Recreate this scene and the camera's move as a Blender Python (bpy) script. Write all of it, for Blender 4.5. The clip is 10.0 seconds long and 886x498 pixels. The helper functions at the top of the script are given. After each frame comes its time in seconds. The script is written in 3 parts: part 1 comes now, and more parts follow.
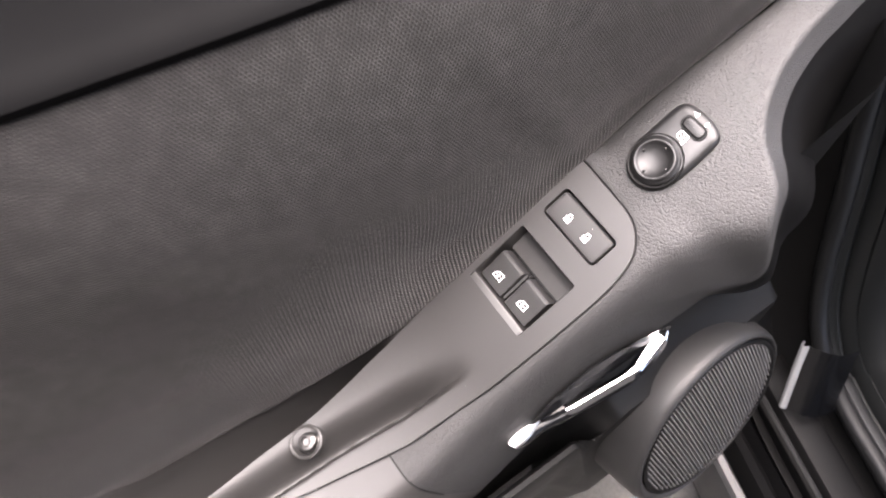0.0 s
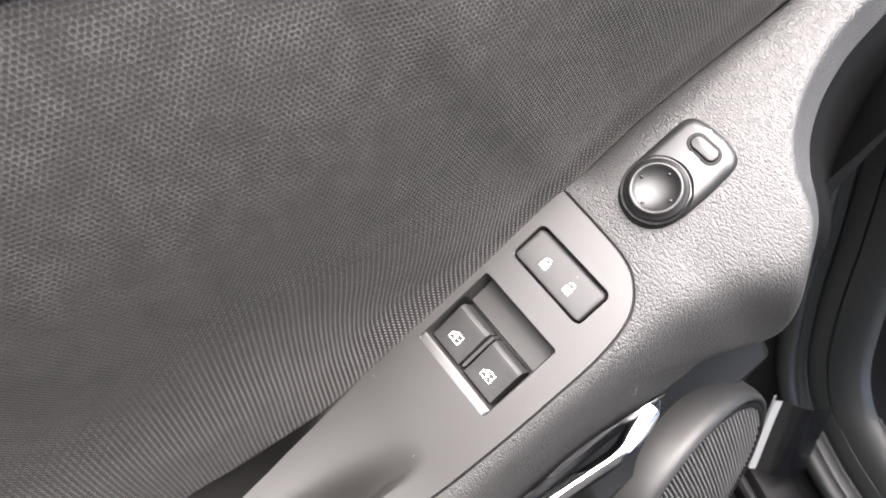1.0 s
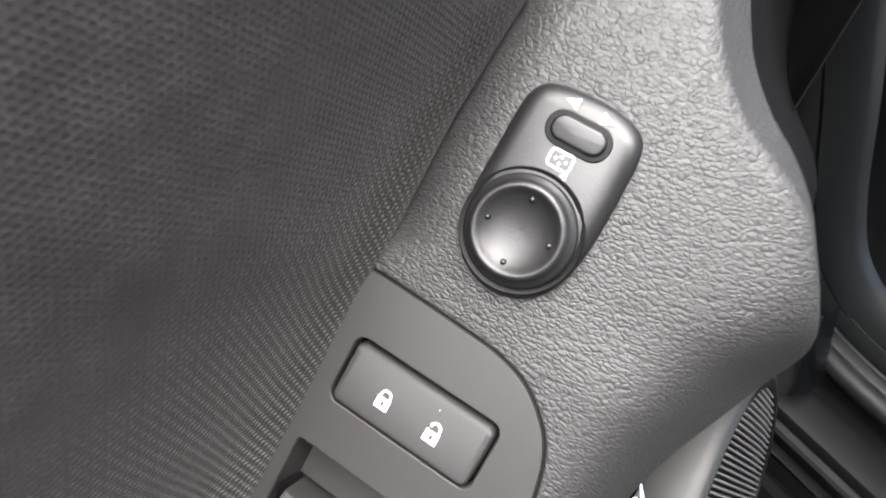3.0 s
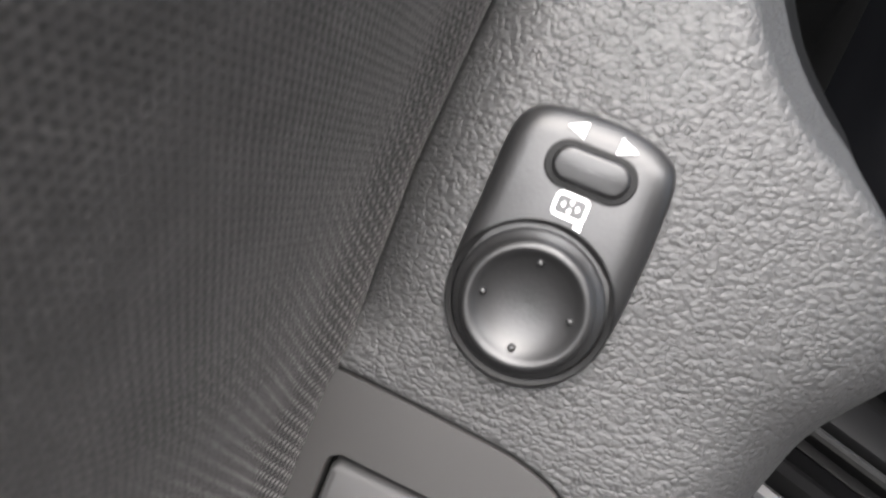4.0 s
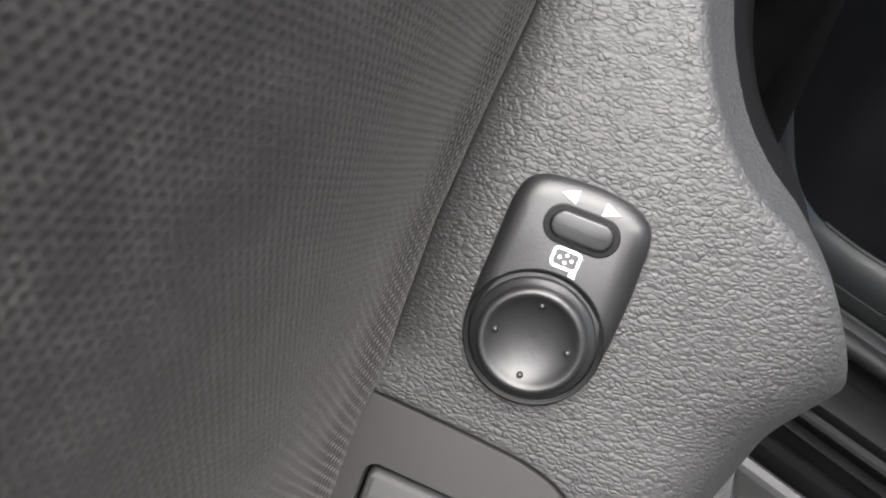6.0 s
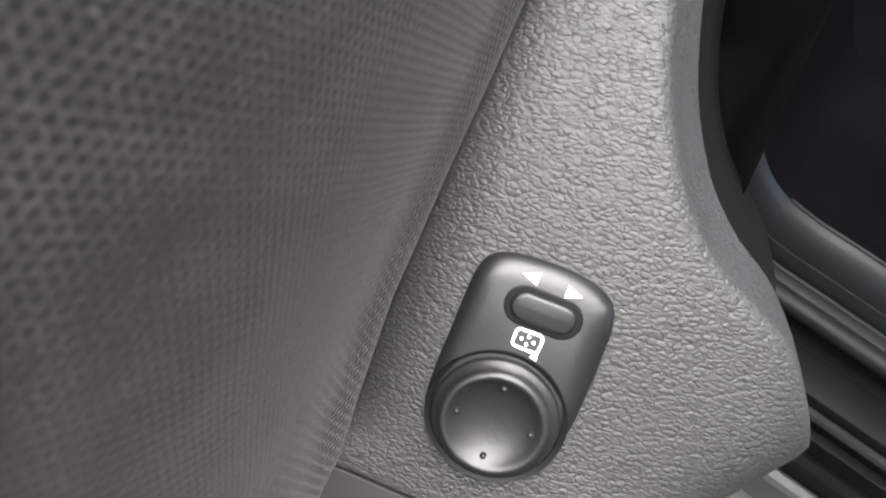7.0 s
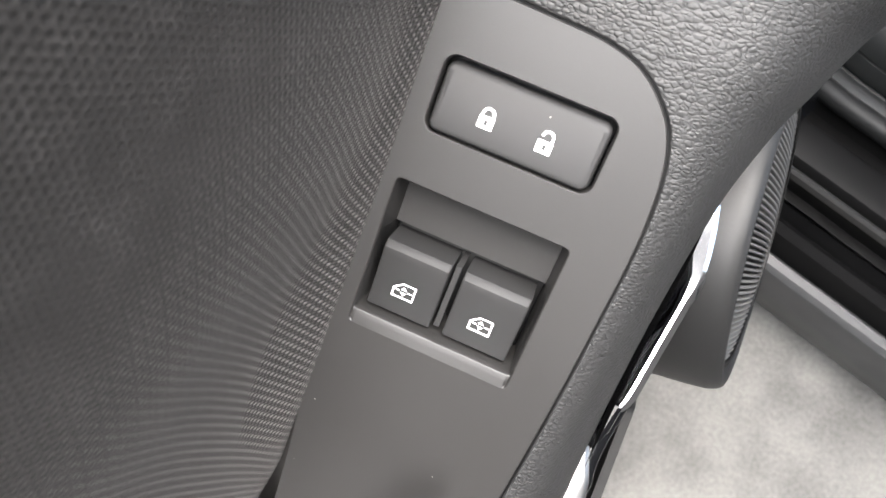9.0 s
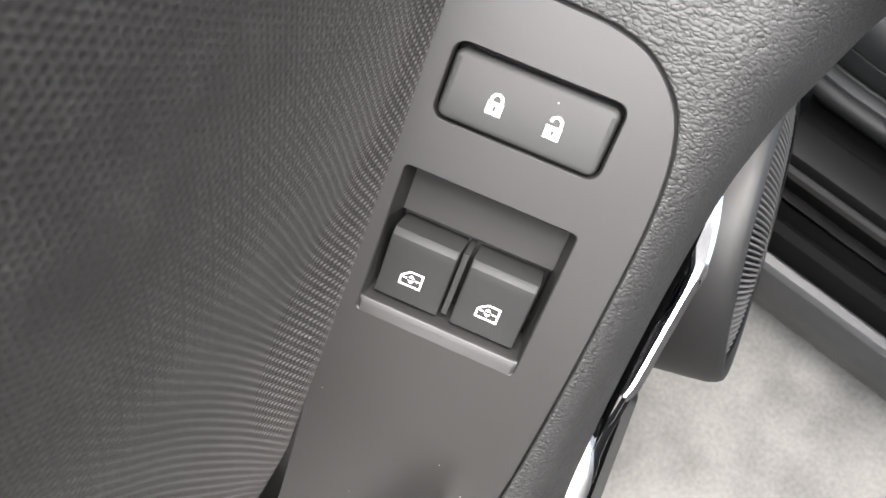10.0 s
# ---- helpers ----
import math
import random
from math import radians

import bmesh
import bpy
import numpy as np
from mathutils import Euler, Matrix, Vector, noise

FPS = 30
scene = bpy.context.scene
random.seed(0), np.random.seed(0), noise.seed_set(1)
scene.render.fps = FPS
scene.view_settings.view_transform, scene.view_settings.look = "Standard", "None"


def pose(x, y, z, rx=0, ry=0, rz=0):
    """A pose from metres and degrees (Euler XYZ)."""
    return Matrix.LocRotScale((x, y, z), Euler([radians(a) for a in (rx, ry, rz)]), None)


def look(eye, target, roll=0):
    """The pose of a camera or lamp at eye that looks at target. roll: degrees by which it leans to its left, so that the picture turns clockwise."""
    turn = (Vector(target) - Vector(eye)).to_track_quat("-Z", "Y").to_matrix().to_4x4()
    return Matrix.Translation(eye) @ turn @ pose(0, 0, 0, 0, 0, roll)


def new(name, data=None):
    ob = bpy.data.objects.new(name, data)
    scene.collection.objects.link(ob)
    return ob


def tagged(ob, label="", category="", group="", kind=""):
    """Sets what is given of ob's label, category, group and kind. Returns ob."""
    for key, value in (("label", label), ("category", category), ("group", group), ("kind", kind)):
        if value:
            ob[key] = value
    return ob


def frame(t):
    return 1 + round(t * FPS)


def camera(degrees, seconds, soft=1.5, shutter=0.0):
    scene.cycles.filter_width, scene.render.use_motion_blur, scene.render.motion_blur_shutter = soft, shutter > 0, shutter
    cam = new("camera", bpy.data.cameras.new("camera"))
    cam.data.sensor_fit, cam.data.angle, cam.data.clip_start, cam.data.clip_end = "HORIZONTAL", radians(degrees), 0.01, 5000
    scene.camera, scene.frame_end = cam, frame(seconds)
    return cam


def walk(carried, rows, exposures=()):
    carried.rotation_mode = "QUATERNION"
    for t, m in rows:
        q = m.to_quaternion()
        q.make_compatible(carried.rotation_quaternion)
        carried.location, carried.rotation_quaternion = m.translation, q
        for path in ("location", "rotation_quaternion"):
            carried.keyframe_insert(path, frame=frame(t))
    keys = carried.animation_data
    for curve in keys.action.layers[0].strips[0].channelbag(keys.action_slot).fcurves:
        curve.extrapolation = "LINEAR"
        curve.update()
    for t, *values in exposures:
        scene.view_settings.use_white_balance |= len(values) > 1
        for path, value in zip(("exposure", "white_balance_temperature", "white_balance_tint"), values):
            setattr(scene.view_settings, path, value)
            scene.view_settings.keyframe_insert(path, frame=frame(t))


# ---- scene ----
cam = camera(62.62, 10.0, soft=1.5, shutter=0.32)
PATH = [
    (0, 0.14235, -0.17248, 1.17907, 26.568, -1.374, 54.918),
    (0.2, 0.11720, -0.15896, 1.12971, 26.810, -2.689, 53.826),
    (0.5, 0.10244, -0.15433, 1.09656, 28.861, -4.925, 53.219),
    (1, 0.09811, -0.14708, 1.09041, 30.113, -6.193, 51.882),
    (1.5, 0.10051, -0.15278, 1.10256, 29.483, -5.782, 51.533),
    (2, 0.10257, -0.14473, 1.09348, 28.866, -4.525, 50.755),
    (2.2, 0.09143, -0.12865, 1.09280, 27.652, -3.312, 47.987),
    (2.5, 0.09104, -0.08902, 1.08528, 28.512, -1.294, 41.080),
    (2.7, 0.08027, -0.04234, 1.04622, 27.846, -0.367, 38.400),
    (3.8, 0.03090, 0.00781, 0.95579, 24.255, -1.712, 24.984),
    (4, 0.03035, 0.01608, 0.96137, 24.248, -1.285, 25.011),
    (4.2, 0.02914, 0.01775, 0.97834, 24.828, -2.490, 24.049),
    (4.5, 0.02951, 0.01708, 0.99007, 25.005, -1.437, 23.178),
    (5, 0.02590, 0.00990, 0.98563, 26.023, -1.133, 23.537),
    (6.3, 0.02173, 0.02162, 0.99585, 19.807, -0.922, 23.153),
    (6.5, 0.01919, 0.02994, 0.99697, 18.113, -0.660, 22.113),
    (7, 0.01592, 0.04254, 0.99813, 19.314, -2.759, 21.342),
    (7.3, 0.02851, 0.03649, 0.99912, 21.632, 0.067, 23.237),
    (7.5, 0.01470, 0.02621, 0.99002, 15.528, -3.476, 20.473),
    (7.7, 0.02052, -0.01884, 0.97568, 15.252, -2.268, 23.631),
    (7.8, 0.02170, -0.03128, 0.97468, 14.877, -2.059, 24.753),
    (8, 0.03165, -0.04264, 0.97242, 14.835, -1.869, 24.482),
    (8.2, 0.03505, -0.04062, 0.96591, 11.560, 0.081, 24.736),
    (8.5, 0.03451, -0.05043, 0.97094, 12.573, -0.392, 24.215),
    (9, 0.03587, -0.05024, 0.97125, 12.050, 0.074, 24.022),
    (9.5, 0.03480, -0.05140, 0.97027, 12.362, 0.455, 23.857),
    (10, 0.03416, -0.05576, 0.97101, 12.245, -0.330, 23.763),
]
walk(cam, [(t, pose(x, y, z, rx, ry, rz)) for t, x, y, z, rx, ry, rz in PATH],
     [(0, 3.6, 6750, 20), (0.5, 4.1, 6700, 18), (1.0, 4.1, 6600, 14), (2.0, 3.9, 6500, 12), (2.7, 3.6, 6480, 11), (3.8, 3.3, 6450, 11), (4.5, 3.25, 6450, 10), (6.5, 3.2, 6450, 10), (8.0, 3.4, 6450, 10), (10, 3.45, 6450, 10)])
cam.data.dof.use_dof, cam.data.dof.focus_distance, cam.data.dof.aperture_fstop = True, 0.25, 28

# ---------------------------------------------------------------- world and light
world = bpy.data.worlds.new("sky")
scene.world = world
world.use_nodes = True
wn = world.node_tree.nodes
sky = wn.new("ShaderNodeTexSky")
sky.sky_type = "NISHITA"
sky.sun_disc = False
sky.sun_elevation = radians(86)
sky.sun_rotation = radians(-10)
sky.air_density, sky.dust_density = 1.0, 4.0
world.node_tree.links.new(sky.outputs["Color"], wn["Background"].inputs["Color"])
wn["Background"].inputs["Strength"].default_value = 0.09
sun_data = bpy.data.lights.new("sun", "SUN")
sun_data.energy, sun_data.angle, sun_data.color = 4.4, radians(90), (1.0, 0.98, 0.955)
sun = new("sun", sun_data)
sun.matrix_world = look((-0.1, 0.35, 5.0), (0, 0, 0))

# ---------------------------------------------------------------- axes
BASE = 0.78           # height of the switch panel over the ground
TILT = radians(34)    # the switch panel climbs towards the hinges
CT, ST = math.cos(TILT), math.sin(TILT)


def P(u, v, w=0.0):
    """Millimetres on the switch panel (inboard, towards the hinges, off the surface) to metres in the world."""
    return Vector((u, v * CT - w * ST, v * ST + w * CT)) / 1000 + Vector((0, 0, BASE))


def G(x, y, z):
    """Millimetres from the switch panel (inboard, towards the hinges, up) to metres in the world."""
    return Vector((x, y, z)) / 1000 + Vector((0, 0, BASE))


def S(s, n, z):
    """Millimetres along the car's sill, into the car, and up, to metres in the world."""
    return G(0.965 * s + 0.262 * n, -0.262 * s + 0.965 * n, z)


# ---------------------------------------------------------------- materials
class Mat:
    def __init__(self, name, rough=0.5, metal=0.0, spec=0.5):
        self.m = bpy.data.materials.new(name)
        self.m.use_nodes = True
        self.t = self.m.node_tree
        self.b = self.t.nodes["Principled BSDF"]
        self.b.inputs["Roughness"].default_value = rough
        self.b.inputs["Metallic"].default_value = metal
        self.b.inputs["Specular IOR Level"].default_value = spec

    def node(self, kind, **sets):
        n = self.t.nodes.new(kind)
        for k, v in sets.items():
            n.inputs[k].default_value = v
        return n

    def link(self, a, b):
        self.t.links.new(a, b)

    def coords(self, uv=False):
        return self.node("ShaderNodeTexCoord").outputs["UV" if uv else "Object"]

    def noise(self, scale, detail=3.0, co=None, rough=0.5):
        n = self.node("ShaderNodeTexNoise", Scale=scale, Detail=detail, Roughness=rough)
        self.link(co or self.coords(), n.inputs["Vector"])
        return n.outputs["Fac"]

    def math(self, op, a, b=None):
        n = self.t.nodes.new("ShaderNodeMath")
        n.operation = op
        for k, v in ((0, a), (1, b)):
            if v is None:
                continue
            if isinstance(v, (int, float)):
                n.inputs[k].default_value = v
            else:
                self.link(v, n.inputs[k])
        return n.outputs[0]

    def ramp(self, fac, *stops):
        n = self.t.nodes.new("ShaderNodeValToRGB")
        e = n.color_ramp.elements
        while len(e) < len(stops):
            e.new(0.5)
        for k, (p, c) in enumerate(stops):
            e[k].position = p
            e[k].color = (*c, 1) if not isinstance(c, float) else (c, c, c, 1)
        self.link(fac, n.inputs["Fac"])
        return n.outputs["Color"]

    def colour(self, out):
        if hasattr(out, "links"):
            self.link(out, self.b.inputs["Base Color"])
        else:
            self.b.inputs["Base Color"].default_value = (*out, 1)
        return self

    def rough(self, fac, lo, hi):
        n = self.node("ShaderNodeMapRange")
        n.inputs["To Min"].default_value, n.inputs["To Max"].default_value = lo, hi
        self.link(fac, n.inputs["Value"])
        self.link(n.outputs["Result"], self.b.inputs["Roughness"])
        return self

    def bump(self, height, strength=0.5, metres=0.0003):
        n = self.node("ShaderNodeBump", Strength=strength, Distance=metres)
        self.link(height, n.inputs["Height"])
        if self.b.inputs["Normal"].is_linked:
            self.link(self.b.inputs["Normal"].links[0].from_socket, n.inputs["Normal"])
        self.link(n.outputs["Normal"], self.b.inputs["Normal"])
        return self


def speckled(name, base, spread, rough, scale=900, bump=0.15, metal=0.0, stain=9.0, spec=0.5, dust=0.0):
    """A plain moulded surface: fine tooth, faint stains, uneven gloss."""
    m = Mat(name, rough, metal, spec)
    lo, hi = [max(0.0, c - spread) for c in base], [c + spread for c in base]
    fine, broad = m.noise(scale, 2), m.noise(stain, 5)
    m.colour(m.ramp(broad, (0.3, lo), (0.7, hi)))
    m.rough(m.noise(stain * 3, 4), rough - 0.06, rough + 0.07)
    m.bump(fine, bump, 0.0002)
    if dust:
        cells = m.node("ShaderNodeTexVoronoi", Scale=300.0)
        m.link(m.coords(), cells.inputs["Vector"])
        near = m.math("LESS_THAN", cells.outputs["Distance"], 0.05)
        some = m.node("ShaderNodeSeparateColor")
        m.link(cells.outputs["Color"], some.inputs[0])
        speck = m.math("MULTIPLY", near, m.math("GREATER_THAN", some.outputs[0], 1.0 - dust))
        mix = m.node("ShaderNodeMix")
        mix.data_type = "RGBA"
        m.link(speck, mix.inputs[0])
        m.link(m.b.inputs["Base Color"].links[0].from_socket, mix.inputs[6])
        mix.inputs[7].default_value = (0.45, 0.43, 0.4, 1)
        m.link(mix.outputs[2], m.b.inputs["Base Color"])
    return m.m


def leather_grain():
    """Moulded leather grain: pebbles some two millimetres long, parted by broken creases."""
    m = Mat("grained_plastic", 0.6, 0.0, 0.42)
    co = m.coords()
    warp = m.node("ShaderNodeTexNoise", Scale=330.0, Detail=2.0)
    m.link(co, warp.inputs["Vector"])
    mix = m.t.nodes.new("ShaderNodeVectorMath")
    mix.operation = "MULTIPLY_ADD"
    mix.inputs[1].default_value = (0.0016,) * 3
    m.link(warp.outputs["Color"], mix.inputs[0])
    m.link(co, mix.inputs[2])
    stretch = m.node("ShaderNodeMapping")
    stretch.inputs["Scale"].default_value = (0.62, 1.1, 1.1)
    m.link(mix.outputs["Vector"], stretch.inputs["Vector"])

    def cells(scale, feature, smooth=0.5):
        n = m.node("ShaderNodeTexVoronoi", Scale=scale, Randomness=1.0)
        n.feature = feature
        if feature == "SMOOTH_F1":
            n.inputs["Smoothness"].default_value = smooth
        m.link(stretch.outputs["Vector"], n.inputs["Vector"])
        return n.outputs["Distance"]

    dome = m.math("SUBTRACT", 1.0, m.math("POWER", cells(860.0, "SMOOTH_F1", 0.45), 2.0))
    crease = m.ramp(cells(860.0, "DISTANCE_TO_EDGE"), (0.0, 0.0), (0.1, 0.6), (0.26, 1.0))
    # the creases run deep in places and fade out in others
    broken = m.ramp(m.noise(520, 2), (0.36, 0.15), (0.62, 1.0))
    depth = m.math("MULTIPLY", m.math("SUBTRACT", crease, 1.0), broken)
    small = m.math("SUBTRACT", 1.0, cells(1700.0, "SMOOTH_F1", 0.6))
    height = m.math("ADD", m.math("MULTIPLY", dome, 0.9), m.math("ADD", m.math("MULTIPLY", depth, 0.55), m.math("MULTIPLY", small, 0.28)))
    # the base colour darkens in the creases, standing in for their shadow
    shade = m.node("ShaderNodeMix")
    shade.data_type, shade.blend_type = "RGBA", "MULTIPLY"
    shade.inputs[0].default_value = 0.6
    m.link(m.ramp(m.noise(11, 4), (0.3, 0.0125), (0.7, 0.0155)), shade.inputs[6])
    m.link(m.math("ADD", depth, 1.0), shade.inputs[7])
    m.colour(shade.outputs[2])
    m.rough(m.noise(900, 3), 0.5, 0.64)
    m.bump(height, 0.52, 0.00052)
    m.bump(m.noise(3200, 2), 0.2, 0.0001)
    return m.m


def knit():
    """Hexagonal mesh knit: paler strands round dark cells, a wale of 2.4 mm, upright; low down they close up into ribs of beads."""
    m = Mat("mesh_knit", 0.9, 0, 0.2)
    sep = m.node("ShaderNodeSeparateXYZ")
    m.link(m.coords(True), sep.inputs[0])
    x, y = sep.outputs["X"], sep.outputs["Y"]
    wale, course, ribs = 1.9, 1.45, 2.4
    turn = 2 * math.pi
    waves = []
    for fx, fy in ((0.0, 1.0 / course), (1.0 / wale, 0.5 / course), (1.0 / wale, -0.5 / course)):
        waves.append(m.math("COSINE", m.math("ADD", m.math("MULTIPLY", x, turn * fx), m.math("MULTIPLY", y, turn * fy))))
    total = m.math("ADD", m.math("ADD", waves[0], waves[1]), waves[2])
    cell = m.node("ShaderNodeMapRange")
    cell.inputs["From Min"].default_value, cell.inputs["From Max"].default_value = -0.5, 2.0
    m.link(total, cell.inputs["Value"])
    hole = cell.outputs["Result"]
    fibre = m.noise(1.3, 4, m.coords(True))
    blotch = m.noise(0.09, 3, m.coords(True))
    rise = m.node("ShaderNodeUVMap")
    rise.uv_map = "rise"
    up = m.node("ShaderNodeSeparateXYZ")
    m.link(rise.outputs["UV"], up.inputs[0])
    near = m.node("ShaderNodeMapRange")
    for key, val in (("From Min", 30.0), ("From Max", 155.0), ("To Min", 1.0), ("To Max", 0.0)):
        near.inputs[key].default_value = val
    # towards the hinges the ribs open out into cells lower down
    ahead = m.math("MAXIMUM", m.math("ADD", up.outputs["X"], 60.0), 0.0)
    m.link(m.math("ADD", up.outputs["Y"], m.math("MULTIPLY", ahead, 0.62)), near.inputs["Value"])
    closed = near.outputs["Result"]

    def beads(shift, strength):
        """Columns of small loops, one to a wale."""
        rib = m.math("ADD", m.math("MULTIPLY", m.math("COSINE", m.math("MULTIPLY", m.math("ADD", x, shift), turn / ribs)), 0.5), 0.5)
        loop = m.math("SINE", m.math("ADD", m.math("MULTIPLY", y, turn / 1.8), m.math("MULTIPLY", m.math("ADD", x, shift), 1.3)))
        loop = m.math("ADD", m.math("MULTIPLY", loop, 0.5), 0.5)
        return m.math("MULTIPLY", m.math("MULTIPLY", m.math("POWER", rib, 1.1), loop), strength)

    thread = m.math("MAXIMUM", beads(0.0, 1.35), beads(ribs / 2, 0.45))
    strand = m.math("ADD", m.math("MULTIPLY", m.math("SUBTRACT", 1.0, hole), 0.27), 0.11)
    blend = m.node("ShaderNodeMix")
    m.link(closed, blend.inputs[0])
    m.link(strand, blend.inputs[2])
    m.link(thread, blend.inputs[3])
    raised = blend.outputs[0]
    tone = m.math("ADD", raised, m.math("ADD", m.math("MULTIPLY", m.math("SUBTRACT", fibre, 0.5), 0.4), m.math("MULTIPLY", m.math("SUBTRACT", blotch, 0.5), 0.2)))
    m.colour(m.ramp(tone, (0.0, (0.0048, 0.0046, 0.0045)), (0.35, (0.0086, 0.0082, 0.008)), (1.0, (0.11, 0.1048, 0.1026))))
    m.bump(raised, 0.8, 0.0007)
    m.bump(m.noise(5.0, 3, m.coords(True)), 0.4, 0.0003)
    m.b.inputs["Sheen Weight"].default_value = 0.12
    m.b.inputs["Sheen Roughness"].default_value = 0.35
    m.b.inputs["Sheen Tint"].default_value = (0.62, 0.59, 0.57, 1)
    return m.m


def concrete():
    m = Mat("concrete", 0.85, 0, 0.3)
    a, b = m.noise(9, 6), m.noise(160, 4)
    mix = m.math("ADD", m.math("MULTIPLY", a, 0.7), m.math("MULTIPLY", b, 0.3))
    m.colour(m.ramp(mix, (0.3, (0.055, 0.055, 0.053)), (0.5, (0.1, 0.099, 0.096)), (0.7, (0.15, 0.148, 0.142))))
    m.bump(b, 0.5, 0.002)
    return m.m


def paint_dark():
    m = Mat("dark_blue_paint", 0.16, 0.0, 0.25)
    m.colour(m.ramp(m.noise(1800, 2), (0.35, (0.003, 0.004, 0.006)), (0.7, (0.006, 0.009, 0.013))))
    m.b.inputs["Coat Weight"].default_value = 0.1
    m.b.inputs["Coat Roughness"].default_value = 0.04
    return m.m


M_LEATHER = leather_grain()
M_KNIT = knit()
M_BEZEL = speckled("satin_plastic", (0.0145, 0.0139, 0.0134), 0.001, 0.46, 1500, 0.08, dust=0.06)
M_BUTTON = speckled("button_plastic", (0.0135, 0.0134, 0.0135), 0.001, 0.62, 1800, 0.05, spec=0.32, dust=0.05)
M_CONTROL = speckled("control_plastic", (0.006, 0.006, 0.0061), 0.001, 0.4, 1100, 0.22, spec=0.36, dust=0.05)
M_BLACK = speckled("black_plastic", (0.0025, 0.0025, 0.0025), 0.0005, 0.5, 900, 0.1, spec=0.12)
M_TRIM = speckled("grey_trim_plastic", (0.009, 0.0091, 0.0092), 0.001, 0.5, 700, 0.3, spec=0.36)
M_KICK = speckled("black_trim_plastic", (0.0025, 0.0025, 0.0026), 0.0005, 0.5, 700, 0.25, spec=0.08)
M_LOWER = speckled("lower_trim_plastic", (0.0035, 0.0036, 0.0037), 0.0006, 0.5, 700, 0.3, spec=0.13)
M_LEDGE = speckled("soft_black_ledge", (0.0014, 0.0014, 0.0015), 0.0003, 0.6, 900, 0.2, spec=0.03)
M_RUBBER = speckled("rubber", (0.003, 0.003, 0.0032), 0.0005, 0.6, 500, 0.2, spec=0.1)
M_SEAL = speckled("grey_seal_rubber", (0.0045, 0.0048, 0.005), 0.0006, 0.5, 500, 0.25, spec=0.2)
M_PILLAR = speckled("grained_cabin_trim", (0.0045, 0.0052, 0.0054), 0.0006, 0.46, 700, 0.3, spec=0.3)
M_GRILLE = speckled("grille_plastic", (0.08, 0.08, 0.08), 0.006, 0.45, 900, 0.1)
M_CHROME = speckled("chrome", (0.72, 0.73, 0.75), 0.01, 0.1, 60, 0.01, 1.0)
M_SATIN = speckled("satin_chrome", (0.45, 0.45, 0.45), 0.02, 0.32, 600, 0.05, 1.0)
M_GLOSS = speckled("gloss_black", (0.003, 0.0032, 0.0037), 0.001, 0.2, 400, 0.02, spec=0.2)
M_STEEL = speckled("zinc_steel", (0.08, 0.078, 0.076), 0.03, 0.32, 400, 0.1, 1.0)
M_WHITE = speckled("white_print", (0.75, 0.75, 0.75), 0.02, 0.5, 2000, 0.02)
M_PAINT = paint_dark()
M_SILL = speckled("grey_paint", (0.035, 0.036, 0.0375), 0.004, 0.4, 300, 0.03, spec=0.3)
M_SILVER = speckled("silver_paint", (0.3, 0.306, 0.312), 0.02, 0.22, 900, 0.02, 0.3)
M_CONCRETE = concrete()
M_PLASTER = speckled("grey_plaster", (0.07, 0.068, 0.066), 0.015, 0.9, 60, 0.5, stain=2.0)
# near-black carpet; the shade inside the cabin is put into this colour
M_CABIN_SHADE = speckled("carpet", (0.0018, 0.0018, 0.002), 0.0008, 0.95, 500, 0.8, spec=0.02)
GLASS = Mat("window_glass", 0.02)
GLASS.b.inputs["Transmission Weight"].default_value = 1.0
GLASS.b.inputs["Base Color"].default_value = (0.85, 0.9, 0.88, 1)
M_GLASS = GLASS.m

# ---------------------------------------------------------------- mesh helpers


def thing(name, at, label, category, group="", kind=""):
    ob = new(name)
    ob.empty_display_size = 0.02
    ob.location = at
    return tagged(ob, label, category, group, kind)


def part(name, bm, material, parent=None, label="", smooth=True, angle=35):
    """Links a bmesh, whose points are in world metres, as one mesh object under a thing or a part."""
    bmesh.ops.recalc_face_normals(bm, faces=bm.faces)
    for f in bm.faces:
        f.smooth = smooth
    if smooth:
        for e in bm.edges:
            if len(e.link_faces) == 2 and e.calc_face_angle(0) > radians(angle):
                e.smooth = False
    at = Vector((0, 0, 0))
    up = parent
    while up is not None:
        at += up.location
        up = up.parent
    bmesh.ops.translate(bm, vec=-at, verts=bm.verts)
    me = bpy.data.meshes.new(name)
    bm.to_mesh(me)
    bm.free()
    me.materials.append(material)
    ob = new(name, me)
    ob.parent = parent
    return tagged(ob, label)


